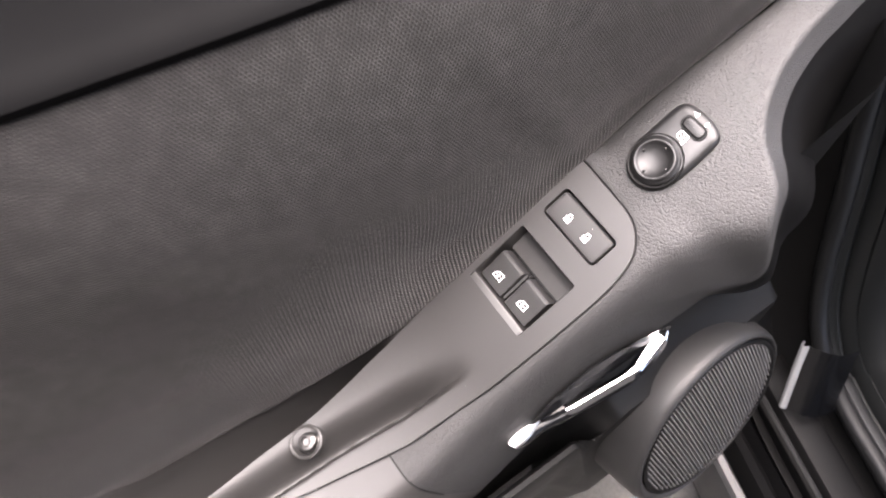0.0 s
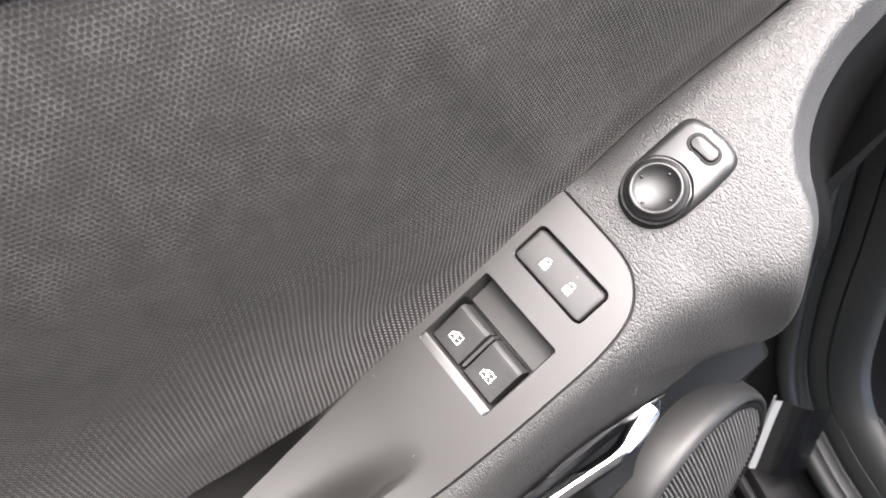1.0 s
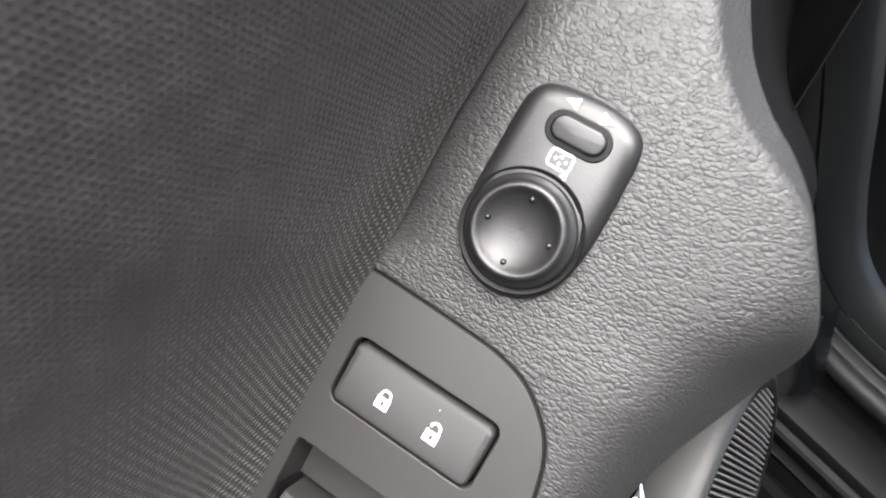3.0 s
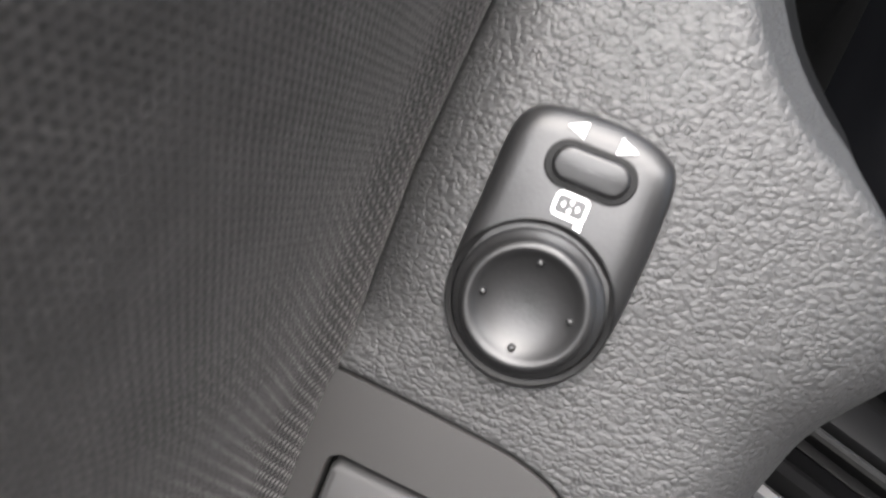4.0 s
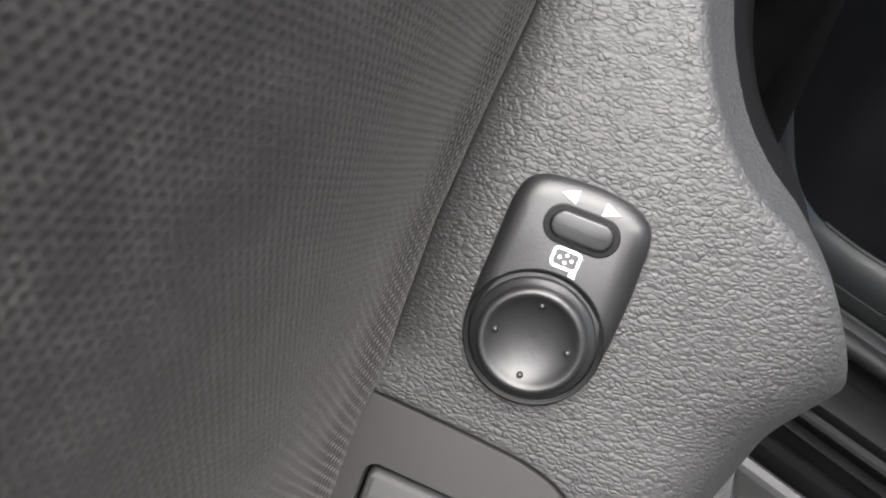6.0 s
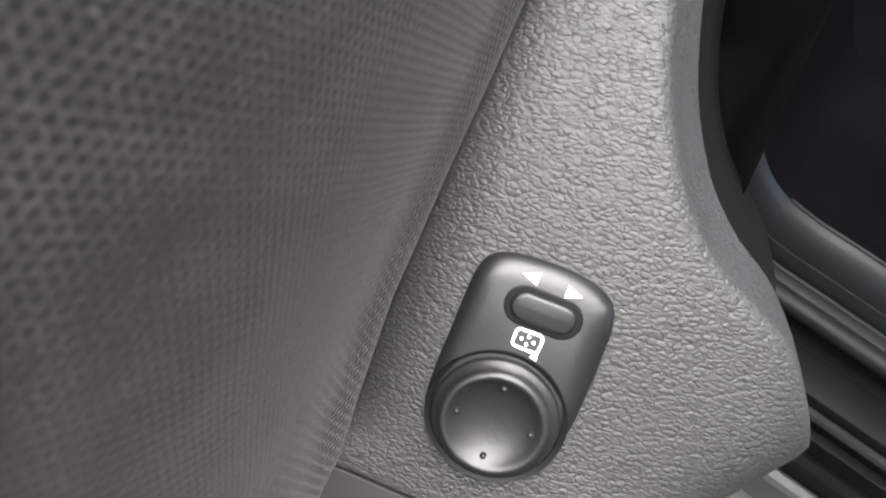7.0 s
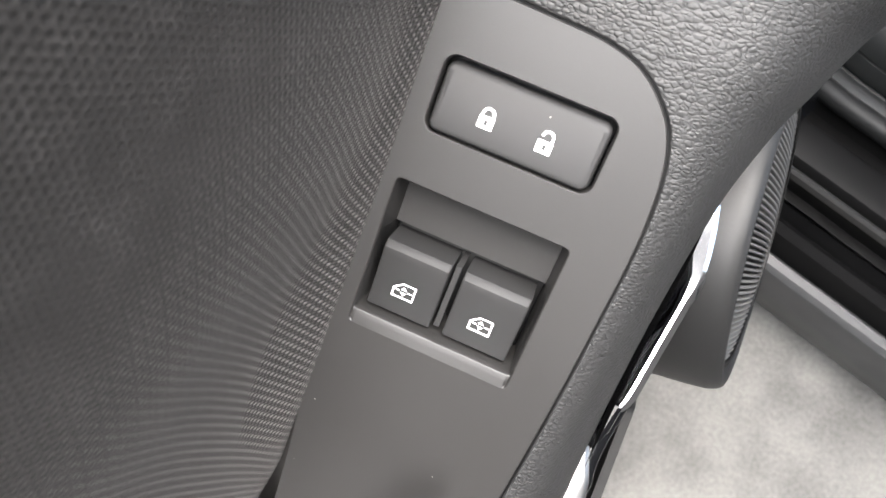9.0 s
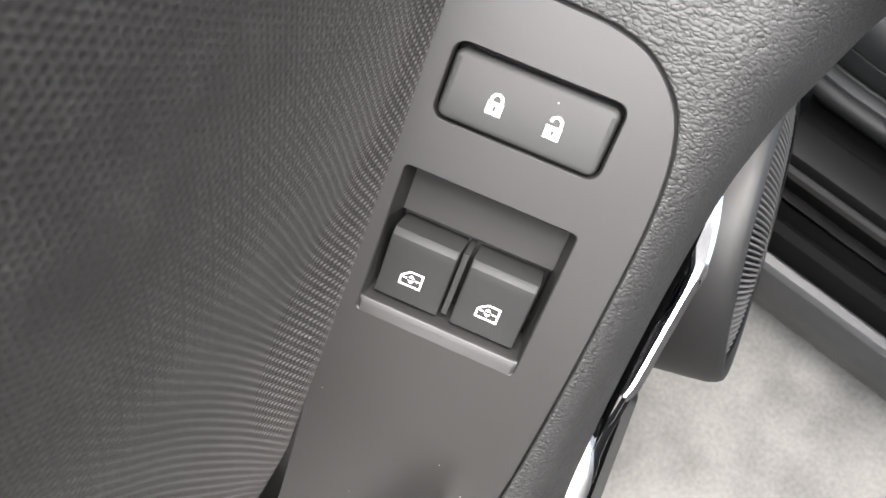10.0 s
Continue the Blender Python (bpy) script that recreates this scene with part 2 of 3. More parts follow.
def sheet(rows, thick=None, closed=False, bm=None, uv=None, rise=None):
    """A surface through rows of points; thick: a vector by which a back side is set off, with the edge closed."""
    bm = bm or bmesh.new()
    nr, nc = len(rows), len(rows[0])
    front = [[bm.verts.new(p) for p in r] for r in rows]
    faces = []
    cols = nc if closed else nc - 1
    for i in range(nr - 1):
        for j in range(cols):
            k = (j + 1) % nc
            faces.append((bm.faces.new((front[i][j], front[i][k], front[i + 1][k], front[i + 1][j])), i, j))
    if uv:
        lay = bm.loops.layers.uv.new("cloth")
        for f, i, j in faces:
            for loop, (a, b) in zip(f.loops, ((i, j), (i, j + 1), (i + 1, j + 1), (i + 1, j))):
                loop[lay].uv = uv[a][b]
    if rise:
        lay = bm.loops.layers.uv.new("rise")
        for f, i, j in faces:
            for loop, (a, b) in zip(f.loops, ((i, j), (i, j + 1), (i + 1, j + 1), (i + 1, j))):
                loop[lay].uv = rise[a][b]
    if thick is not None:
        back = [[bm.verts.new(Vector(p) + thick) for p in r] for r in rows]
        for i in range(nr - 1):
            for j in range(cols):
                k = (j + 1) % nc
                bm.faces.new((back[i][j], back[i + 1][j], back[i + 1][k], back[i][k]))
        for i in range(nr - 1):
            if not closed:
                bm.faces.new((front[i][0], front[i + 1][0], back[i + 1][0], back[i][0]))
                bm.faces.new((front[i][-1], back[i][-1], back[i + 1][-1], front[i + 1][-1]))
        for j in range(cols):
            k = (j + 1) % nc
            bm.faces.new((front[0][j], back[0][j], back[0][k], front[0][k]))
            bm.faces.new((front[-1][j], front[-1][k], back[-1][k], back[-1][j]))
    return bm


def spline(points, count):
    """count points along a smooth curve through the given ones, evenly spaced."""
    pts = [np.array(p, float) for p in points]
    ext = [2 * pts[0] - pts[1], *pts, 2 * pts[-1] - pts[-2]]
    fine = []
    for a, b, c, d in zip(ext, ext[1:], ext[2:], ext[3:]):
        for t in np.linspace(0, 1, 24, endpoint=False):
            fine.append(0.5 * (2 * b + (c - a) * t + (2 * a - 5 * b + 4 * c - d) * t * t + (3 * b - a - 3 * c + d) * t ** 3))
    fine = np.array(fine + [pts[-1]])
    run = np.r_[0, np.cumsum(np.linalg.norm(np.diff(fine, axis=0), axis=1))]
    at = np.linspace(0, run[-1], count)
    return np.stack([np.interp(at, run, fine[:, k]) for k in range(fine.shape[1])], 1)


def inset(outline, d):
    """A closed outline (counter-clockwise) moved inwards by d."""
    o = np.array(outline, float)
    tang = np.roll(o, -1, 0) - np.roll(o, 1, 0)
    tang /= np.linalg.norm(tang, axis=1)[:, None] + 1e-9
    return o + d * np.stack([-tang[:, 1], tang[:, 0]], 1)


def rounded(u0, u1, v0, v1, r, n=6):
    pts = []
    for cu, cv, a in ((u1 - r, v1 - r, 0), (u0 + r, v1 - r, 90), (u0 + r, v0 + r, 180), (u1 - r, v0 + r, 270)):
        pts += [(cu + r * math.cos(radians(a + 90 * k / n)), cv + r * math.sin(radians(a + 90 * k / n))) for k in range(n + 1)]
    return pts


def pillow(outline, profile, place=P, bm=None, tilt=None):
    """A solid on an outline: rings of (inset, height), capped at the last one."""
    bm = bm or bmesh.new()
    rings = []
    for d, h in profile:
        pts = inset(outline, d)
        rings.append([bm.verts.new(place(a, b, h + (tilt(a, b) if tilt else 0))) for a, b in pts])
    n = len(outline)
    for r0, r1 in zip(rings, rings[1:]):
        for j in range(n):
            k = (j + 1) % n
            bm.faces.new((r0[j], r0[k], r1[k], r1[j]))
    bm.faces.new(rings[-1])
    bm.faces.new(rings[0][::-1])
    return bm


def lathe(cu, cv, profile, n=48, place=P):
    bm = bmesh.new()
    rows = []
    for r, h in profile:
        rows.append([place(cu + max(r, 0.01) * math.cos(2 * math.pi * k / n), cv + max(r, 0.01) * math.sin(2 * math.pi * k / n), h) for k in range(n)])
    sheet(rows, closed=True, bm=bm)
    return bm


def tube(points, radius, sides=10, flat=(1.0, 1.0), bm=None, up=(0, 0, 1)):
    """A rod along world points; radius: one number or one per point."""
    bm = bm or bmesh.new()
    pts = [Vector(p) for p in points]
    rows = []
    for i, p in enumerate(pts):
        d = (pts[min(i + 1, len(pts) - 1)] - pts[max(i - 1, 0)]).normalized()
        a = d.cross(Vector(up)).normalized()
        b = a.cross(d)
        r = radius if isinstance(radius, (int, float)) else radius[i]
        rows.append([p + a * (r * flat[0] * math.cos(2 * math.pi * k / sides)) + b * (r * flat[1] * math.sin(2 * math.pi * k / sides)) for k in range(sides)])
    sheet(rows, closed=True, bm=bm)
    for r in (0, -1):
        bm.verts.ensure_lookup_table()
    ends = [[v for v in bm.verts][-sides:], [v for v in bm.verts][-sides * len(rows):][:sides]]
    for e in ends:
        bm.faces.new(e)
    return bm


def smooth_step(a, b, x):
    t = min(1.0, max(0.0, (x - a) / (b - a)))
    return t * t * (3 - 2 * t)


def lerp(a, b, t):
    return a + (b - a) * t


def track(x, table):
    xs = [a for a, _ in table]
    return float(np.interp(x, xs, [b for _, b in table]))


def arm_w(v):
    """The armrest's surface levels out towards the rear."""
    return 2 + 0.0016 * max(0.0, -80 - v) ** 2


def crown(u, v):
    """The grained top falls away gently towards its inboard edge and the front."""
    return arm_w(v) - 0.019 * max(0.0, 12.0 - u) ** 2 * smooth_step(56, 72, v) - 0.0011 * max(0.0, u - 22) ** 2 * smooth_step(54, 80, v) - 0.0010 * max(0.0, v - 95) ** 2 * (1 - 0.3 * smooth_step(180, 260, v))


# ---------------------------------------------------------------- ground
bm = sheet([[Vector((x, y, 0)) for x in np.linspace(-40, 40, 41)] for y in np.linspace(-40, 40, 41)], Vector((0, 0, -0.2)))
tagged(part("ground", bm, M_CONCRETE), "pale grey mottled concrete yard under the open door", "ground", kind="structure")

# ---------------------------------------------------------------- unseen walls, added to block light from the sides


def shade_wall(name, x0, x1, y0, y1, high, label):
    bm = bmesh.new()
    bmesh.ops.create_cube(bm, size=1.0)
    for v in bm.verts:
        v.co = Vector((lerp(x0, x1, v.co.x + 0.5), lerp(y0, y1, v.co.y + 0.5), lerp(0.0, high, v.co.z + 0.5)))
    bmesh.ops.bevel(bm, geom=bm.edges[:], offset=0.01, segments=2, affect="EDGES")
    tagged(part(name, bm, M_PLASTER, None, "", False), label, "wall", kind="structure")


# added out of view; they leave mostly overhead light on the door
shade_wall("shade_wall_east", 0.64, 0.84, -1.6, 0.1, 3.2, "unseen plain wall added to block light from beside the car")
shade_wall("shade_wall_south", -1.5, 0.84, -1.8, -1.6, 3.2, "unseen plain wall added to block light from behind the open door")
shade_wall("shade_wall_west", -1.7, -1.5, -1.8, 3.6, 3.2, "unseen plain wall added to block light from outside the open door")

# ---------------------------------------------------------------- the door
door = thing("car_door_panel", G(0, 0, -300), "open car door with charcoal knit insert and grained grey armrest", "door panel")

# the plan of the armrest: the inboard edge, the panel's seam and the edge of the cloth
EDGE = spline([(100, -330), (97, -250), (92, -170), (85.5, -100), (83, -55), (82, -10), (84, 22), (88, 36), (93, 49), (99, 62), (104.5, 74), (106.5, 84), (103.5, 93), (96.5, 103), (89, 113), (83, 120), (77, 124), (70, 127.5), (60, 132.5), (50, 141.5), (42, 152.5), (36, 164), (31, 178), (28, 190), (26, 205), (23, 235), (22, 270)], 150)
SEAM = [(24, -290), (43, -209), (57, -146), (60, -110), (63, -80), (64.5, -44), (65, -14), (65, 9), (63.3, 26), (60, 37), (55, 44), (47, 50), (37, 52.8), (26, 53.5), (12, 54), (-4, 54.3)]
CLOTH = [(-38, -317), (-29, -236), (-14.5, -153), (-6.8, -107), (-5.5, -57), (-4.6, 4), (-5.2, 54), (-6, 75), (-6, 100), (-3.8, 130), (-1.8, 152), (-0.3, 172), (1, 195), (2, 270)]

SHOULDER = [(-330, 88), (-250, 86), (-170, 83), (-100, 78), (-50, 76), (0, 76), (40, 77), (55, 79), (68, 82.5), (78, 87), (87, 93), (96, 99), (106, 102), (116, 101), (126, 94), (140, 80), (270, 40)]
SHOULDER_LINE = spline(SHOULDER, 200)


def cloth_u(v):
    return track(v, [(b, a) for a, b in CLOTH])


def armrest_height(u, v):
    """The grained top: nearly flat, then rolling over the shoulder line into the inboard face."""
    d = (u - float(np.interp(v, SHOULDER_LINE[:, 0], SHOULDER_LINE[:, 1]))) * 0.9
    wide = smooth_step(5, 75, v)
    slope, soft = lerp(3.4, 2.7, wide), lerp(3.6, 4.6, wide)
    amount = 1 - smooth_step(110, 131, v)
    return crown(u, v) - amount * slope * soft * math.log1p(math.exp(min(30.0, d / soft)))


def armrest():
    """Grained upper: from the panel's seam and the cloth over a rounded shoulder and down the inboard face; towards the hinges it ends in a scooped rim."""
    inner = np.array(list(spline(SEAM, 90)) + list(spline([(-4.8, 55), (-5.8, 75), (-5.8, 100), (-3.6, 130), (-1.6, 152), (0, 172), (1.2, 195), (2, 270)], 60)))
    itan = np.gradient(inner, axis=0)
    itan /= np.linalg.norm(itan, axis=1)[:, None]
    iout = np.stack([itan[:, 1], -itan[:, 0]], 1)
    tang = np.gradient(EDGE, axis=0)
    tang /= np.linalg.norm(tang, axis=1)[:, None]
    out = np.stack([tang[:, 1], -tang[:, 0]], 1)
    soft = np.stack([np.convolve(np.pad(out[:, k], 7, "edge"), np.hanning(17)[1:-1] / np.hanning(17).sum(), "valid") for k in (0, 1)], 1)
    soft /= np.linalg.norm(soft, axis=1)[:, None]
    # where along the inner line each point of the edge is tied
    ties = [((100, -330), (24, -290)), ((97, -250), (34, -250)), ((92, -170), (52, -165)), ((84, -100), (60, -105)), ((82, -55), (64, -60)), ((81, -10), (65, -14)), ((82, 30), (64, 20)), ((92, 46), (60, 37)), ((101, 66), (47, 50)), ((106, 84), (26, 53.5)),
            ((99, 100), (-4.8, 55)), ((81, 122), (-5.8, 82)), ((55, 137), (-5, 115)), ((36, 164), (-1.8, 151)), ((26, 205), (1, 193)), ((22, 270), (2, 270))]
    key_e = [int(np.argmin(np.linalg.norm(EDGE - e, axis=1))) for e, _ in ties]
    key_i = [int(np.argmin(np.linalg.norm(inner - c, axis=1))) for _, c in ties]
    # (out, down) past the edge: along the flank, on the bulge, and in the scoop under the rim
    flank = [(0.9, 3), (1.9, 7), (3.0, 12), (4.5, 19), (6.4, 30), (8.2, 42), (9.6, 54)]
    swell = [(0.9, 3), (1.6, 7), (2.0, 12), (2.0, 19), (1.4, 27), (0.0, 35), (-2.0, 42)]
    scoop = [(0.8, 0.9), (1.4, 2.2), (2.4, 4.2), (3.8, 6.6), (5.2, 9), (6.6, 11.5), (8.0, 14)]
    rows, skirts = [], []
    for i in range(150):
        e, o = EDGE[i], soft[i]
        q = np.interp(i, key_e, key_i)
        a, b = inner[int(q)], inner[min(149, int(q) + 1)]
        c = lerp(a, b, q - int(q))
        io = iout[int(q)]
        v = e[1]
        cusp = smooth_step(100, 134, v)
        bulge = smooth_step(20, 66, v)
        row = [(*(c + k * io), armrest_height(*(c + k * io)) - h) for k, h in ((1.0, 6.0), (1.02, 0.4), (1.2, 0.1), (1.6, 0.0))]
        for f in np.linspace(0, 1, 30)[1:] ** 0.85:
            p = lerp(c + 1.5 * io, e, f)
            near = max(0.0, 3.0 - float(np.linalg.norm(p - e)))
            row.append((p[0], p[1], armrest_height(p[0], p[1]) - cusp * 0.1 * near * near))
        w = row[-1][2]
        for fl, sw, sc in zip(flank, swell, scoop):
            g, deep = (lerp(lerp(fl[k], sw[k], bulge), sc[k], cusp) for k in (0, 1))
            row.append((*(e + o * g), w - deep))
        g = float((np.array(row[-1][:2]) - e) @ o)
        low = row[-1][2]
        skirt = [P(*row[-1])]
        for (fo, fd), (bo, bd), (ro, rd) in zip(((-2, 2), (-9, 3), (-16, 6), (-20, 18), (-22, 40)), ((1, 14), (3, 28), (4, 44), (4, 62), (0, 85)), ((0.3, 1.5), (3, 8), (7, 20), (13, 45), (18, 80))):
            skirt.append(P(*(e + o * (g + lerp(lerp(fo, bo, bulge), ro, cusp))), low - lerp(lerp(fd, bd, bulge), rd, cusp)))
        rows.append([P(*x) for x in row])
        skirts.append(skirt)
    cut = int(np.argmin(np.abs(EDGE[:, 1] + 158)))
    joint = [p + Vector((0, -0.0002, 0.0003)) for p in rows[cut][2:34]]
    return sheet(rows[cut:]), sheet(rows[:cut + 1]), tube(joint, 0.0005, 6), sheet(skirts)


top, rear, joint, side = armrest()
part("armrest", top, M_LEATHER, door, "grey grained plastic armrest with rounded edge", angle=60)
part("armrest_rear", rear, M_BEZEL, door, "smooth satin rear end of the armrest", angle=60)
part("pad_joint", joint, M_BLACK, door, "fine dark joint across the armrest")
# black instead of the grain: the shade on this side is in the colour
part("armrest_skirt", side, M_KICK, door, "underside of the armrest, blackened in place of its shade", angle=60)


def cloth():
    """The padded insert: a leaning wall with a soft hollow running up to the rear."""
    vs = np.linspace(-420, 300, 120)
    rows, uvs, rises = [], [], []
    for v in vs:
        top = 236 - 0.65 * v
        row, uv, ups = [], [], []
        for f in np.linspace(0, 1, 46) ** 1.25:
            s = f * top
            d = ((s - 70) * 126 + (v + 71) * 130) / 181.0
            dent = -7 * math.exp(-(d / 48) ** 2) * smooth_step(30, -60, v)
            rise = max(0.0, s - 14) / (top - 14)
            u = cloth_u(v) + 0.6 + 1.7 * smooth_step(44, 60, v) - 0.252 * (top - 14) * (0.12 * rise + 0.88 * rise ** 2.8) + dent * smooth_step(14, 40, s)
            u += 3.0 * math.exp(-((s - 14) / 9) ** 2) - 3.0
            low = arm_w(v) - 14 if v > -90 else arm_w(v) - 14 - 0.12 * (-90 - v)
            p = P(u, v, low + s)
            row.append(p)
            uv.append((p.y * 1000, (p.z - BASE) * 1000))
            ups.append((v, s))
        rows.append(row)
        uvs.append(uv)
        rises.append(ups)
    return sheet(rows, uv=uvs, rise=rises)


part("door_insert", cloth(), M_KNIT, door, "charcoal hexagonal mesh knit cloth insert", angle=80)


def belt():
    """Upper trim along the window: a rounded lip, then a black ledge out to the glass."""
    rows = []
    for v in np.linspace(-420, 300, 40):
        w = 236 - 0.65 * v + arm_w(v) - 14
        u = cloth_u(v) - 2.4 - 0.252 * (222 - 0.65 * v)
        rows.append([P(u + a, v, w + b) for a, b in ((-1, -6), (3, -1), (3, 4), (-2, 9), (-14, 12), (-40, 14), (-62, 10), (-66, -6), (-66, -30))])
    return sheet(rows)


part("belt_trim", belt(), M_LEDGE, door, "black soft-touch ledge along the window")
rows = []
for v in np.linspace(-420, 300, 12):
    w = 236 - 0.65 * v + arm_w(v) - 14
    u = cloth_u(v) - 4 - 0.24 * (236 - 0.65 * v) - 64
    rows.append([P(u, v, w - 40), P(u - 10, v, w + 40)])
part("window_glass", sheet(rows, Vector((-0.004, 0, 0))), M_GLASS, door, "clear window glass wound most of the way down").visible_shadow = False
rows = []
for v in np.linspace(-420, 300, 12):
    w = 236 - 0.65 * v + arm_w(v) - 14
    u = cloth_u(v) - 4 - 0.24 * (236 - 0.65 * v) - 78
    rows.append([P(u, v, w + 6), P(u - 8, v, w + 2), P(u - 20, v, w - 60), P(u - 30, v, w - 300), P(u - 10, v, w - 700)])
part("outer_skin", sheet(rows, Vector((0.001, 0, 0))), M_PAINT, door, "dark blue painted outer door skin")

# behind the grab handle: a dark well between the panel and the cloth
rows = []
for v in np.linspace(-82, -420, 40):
    u1 = track(v, [(-420, 12), (-300, 8), (-265, 6), (-229, 3.5), (-195, 3), (-182, 2.5), (-137, -2), (-90, -5), (-80, -6.2)]) + 1
    u0 = cloth_u(v) - 3
    drop, deep = 2 + 12 * smooth_step(-92, -165, v), 60 * smooth_step(-105, -195, v)
    w = arm_w(v)
    rows.append([P(u0 - 4, v, w - drop + 2), P(u0, v, w - drop), P(lerp(u0, u1, 0.12), v, w - drop - 0.3 * deep), P(lerp(u0, u1, 0.35), v, w - drop - 0.7 * deep), P(lerp(u0, u1, 0.7), v, w - drop - deep), P(u1 - 1, v, w - 0.6 * drop - deep), P(u1 + 1, v, w - 0.3 * drop)])
part("grab_well", sheet(rows), M_BEZEL, door, "dark well behind the grab handle", angle=50)

# the lower trim


def lower_section(y):
    """Inboard face of the lower door at y, as (x, z)."""
    za = 0.674 * y if y > -50 else -33.7 - 26 * (1 - math.exp((y + 50) / 60))
    pod = smooth_step(-18, 22, y) * (1 - smooth_step(196, 240, y))
    tail = smooth_step(190, 242, y)
    a = [(70, za - 62), (66, za - 80), (70, za - 96), (82, za - 108), (88, -140), (92, -150), (96, -230), (96, -320), (106, -320), (108, -240), (110, -165), (113, -153), (117, -152), (119, -160), (121, -300), (118, -420), (70, -480), (0, -480)]
    b = [(70, za - 55), (71, za - 68), (74, min(-82, za - 78)), (82, -100), (88, -114), (98, -127), (112, -138), (119, -142), (120, -148), (121, -158), (123, -190), (130, -235), (137, -280), (146, -333), (146, -345), (140, -420), (80, -480), (0, -480)]
    t = [(30, za - 70), (28, za - 90), (26, za - 110), (26, -140), (26, -150), (26, -170), (28, -190), (30, -200), (32, -210), (34, -220), (36, -240), (38, -260), (40, -290), (40, -330), (40, -360), (38, -420), (30, -480), (0, -480)]
    out = []
    for (ax, az), (bx, bz), (tx, tz) in zip(a, b, t):
        x, z = lerp(ax, bx, pod), lerp(az, bz, pod)
        out.append((lerp(x, tx, tail), lerp(z, tz, tail)))
    return out


rows = [[G(x, y, z) for x, z in lower_section(y)] for y in [*np.linspace(-420, -30, 40), *np.linspace(-24, 300, 90)]]
part("lower_trim", sheet(rows), M_LOWER, door, "dark grey grained lower trim with map pocket", angle=50)

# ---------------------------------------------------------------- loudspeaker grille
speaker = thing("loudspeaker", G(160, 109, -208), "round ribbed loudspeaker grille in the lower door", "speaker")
SC = Vector((160.6, 108.7, -208.3))
SN = Vector((0.9155, 0.0394, 0.4005)).normalized()
SA = Vector((0, 0, 1)).cross(SN).normalized()
SB = SN.cross(SA).normalized()


def D(a, b, h=0.0):
    """On the loudspeaker's face: along, up, off it."""
    p = SC + SA * a * 0.945 + SB * b * 0.945 + SN * h
    return G(*p)


bm = lathe(0, 0, [(84.5, -8), (84.4, 0.3), (83.6, 1.0), (82, 1.4), (80.4, 1.0), (80, -0.5), (80, -6)], 72, D)
part("surround", bm, M_BLACK, speaker, "black moulded ring")


def pod():
    """The housing swells into a crest on the side of the armrest and stays close to the grille on the other."""
    rows = []
    for f, rise, out, down in ((0.0, 0.0, 0, 3), (0.5, 0.45, 0, 0), (0.85, 0.9, 0, 0), (1.0, 1.0, 0, 0), (1.0, 1.0, 2.5, 0.5), (1.0, 1.0, 5, 3), (1.0, 1.0, 7, 8), (1.0, 1.0, 8, 22), (1.0, 1.0, 9, 52), (1.0, 1.0, 11, 82)):
        row = []
        for k in range(84):
            a = 2 * math.pi * k / 84
            side = 0.5 + 0.5 * math.cos(a - radians(135))
            q = 84 + f * 10 * side + out * (0.25 + 0.75 * side)
            row.append(D(q * math.cos(a), q * math.sin(a), rise * 5 * side - down))
        rows.append(row)
    return sheet(rows, closed=True)


part("pod", pod(), M_TRIM, speaker, "grey moulded housing that swells out of the door", angle=50)
bm = lathe(0, 0, [(81, -3.4), (60, -2.0), (40, -1.1), (20, -0.6), (0, -0.4)], 48, D)
part("backing", bm, M_BLACK, speaker, "black mesh behind the ribs")
LEAN = radians(18)
for k in range(46):
    a = -78 + 156 * k / 45
    h = math.sqrt(max(0, 80.2 ** 2 - a * a))
    prof = [(-0.75, -2.6), (-0.7, -0.3), (-0.4, 0.1), (0.4, 0.1), (0.7, -0.3), (0.75, -2.6)]
    rows = []
    for b in np.linspace(-h, h, 9):
        dome = 3.0 * (1 - (a * a + b * b) / 80.2 ** 2)
        rows.append([D((a + x) * math.cos(LEAN) - b * math.sin(LEAN), (a + x) * math.sin(LEAN) + b * math.cos(LEAN), z + dome) for x, z in prof])
    part("rib", sheet(rows), M_GRILLE, speaker)

# ---------------------------------------------------------------- inside door handle
LEVER = spline([(96, -25, -89), (97.5, -18, -88), (100, 3.6, -84.5), (102.6, 27, -80), (102.3, 33, -79), (99, 46, -76), (94.5, 63, -72)], 28)
rad = [track(k, [(0, 2.5), (1.5, 4.2), (14, 4.4), (17, 5.4), (22, 6.6), (25, 6.4), (27, 2.5)]) / 1000 for k in range(28)]


def lever():
    """A bar with a narrow polished ridge between two steep faces; the ridge widens into a flare at the front end."""
    bm = bmesh.new()
    rows = []
    for k, p in enumerate(LEVER):
        d = LEVER[min(k + 1, 27)] - LEVER[max(k - 1, 0)]
        side = Vector((d[1], -d[0], 0)).normalized()
        f = smooth_step(13, 20, k)
        ring = [(-1.0, -0.7), (lerp(-0.25, -0.75, f), 0.5), (lerp(-0.1, -0.5, f), 0.66), (lerp(0.2, 0.35, f), 0.66), (lerp(0.4, 0.7, f), 0.45), (1.0, -0.6), (0.7, -0.9), (-0.7, -0.9)]
        rows.append([G(*p) + (side * a + Vector((0, 0, 1)) * b) * rad[k] for a, b in ring])
    sheet(rows, closed=True, bm=bm)
    bm.verts.ensure_lookup_table()
    bm.faces.new(bm.verts[:8])
    bm.faces.new(bm.verts[-8:])
    return bm


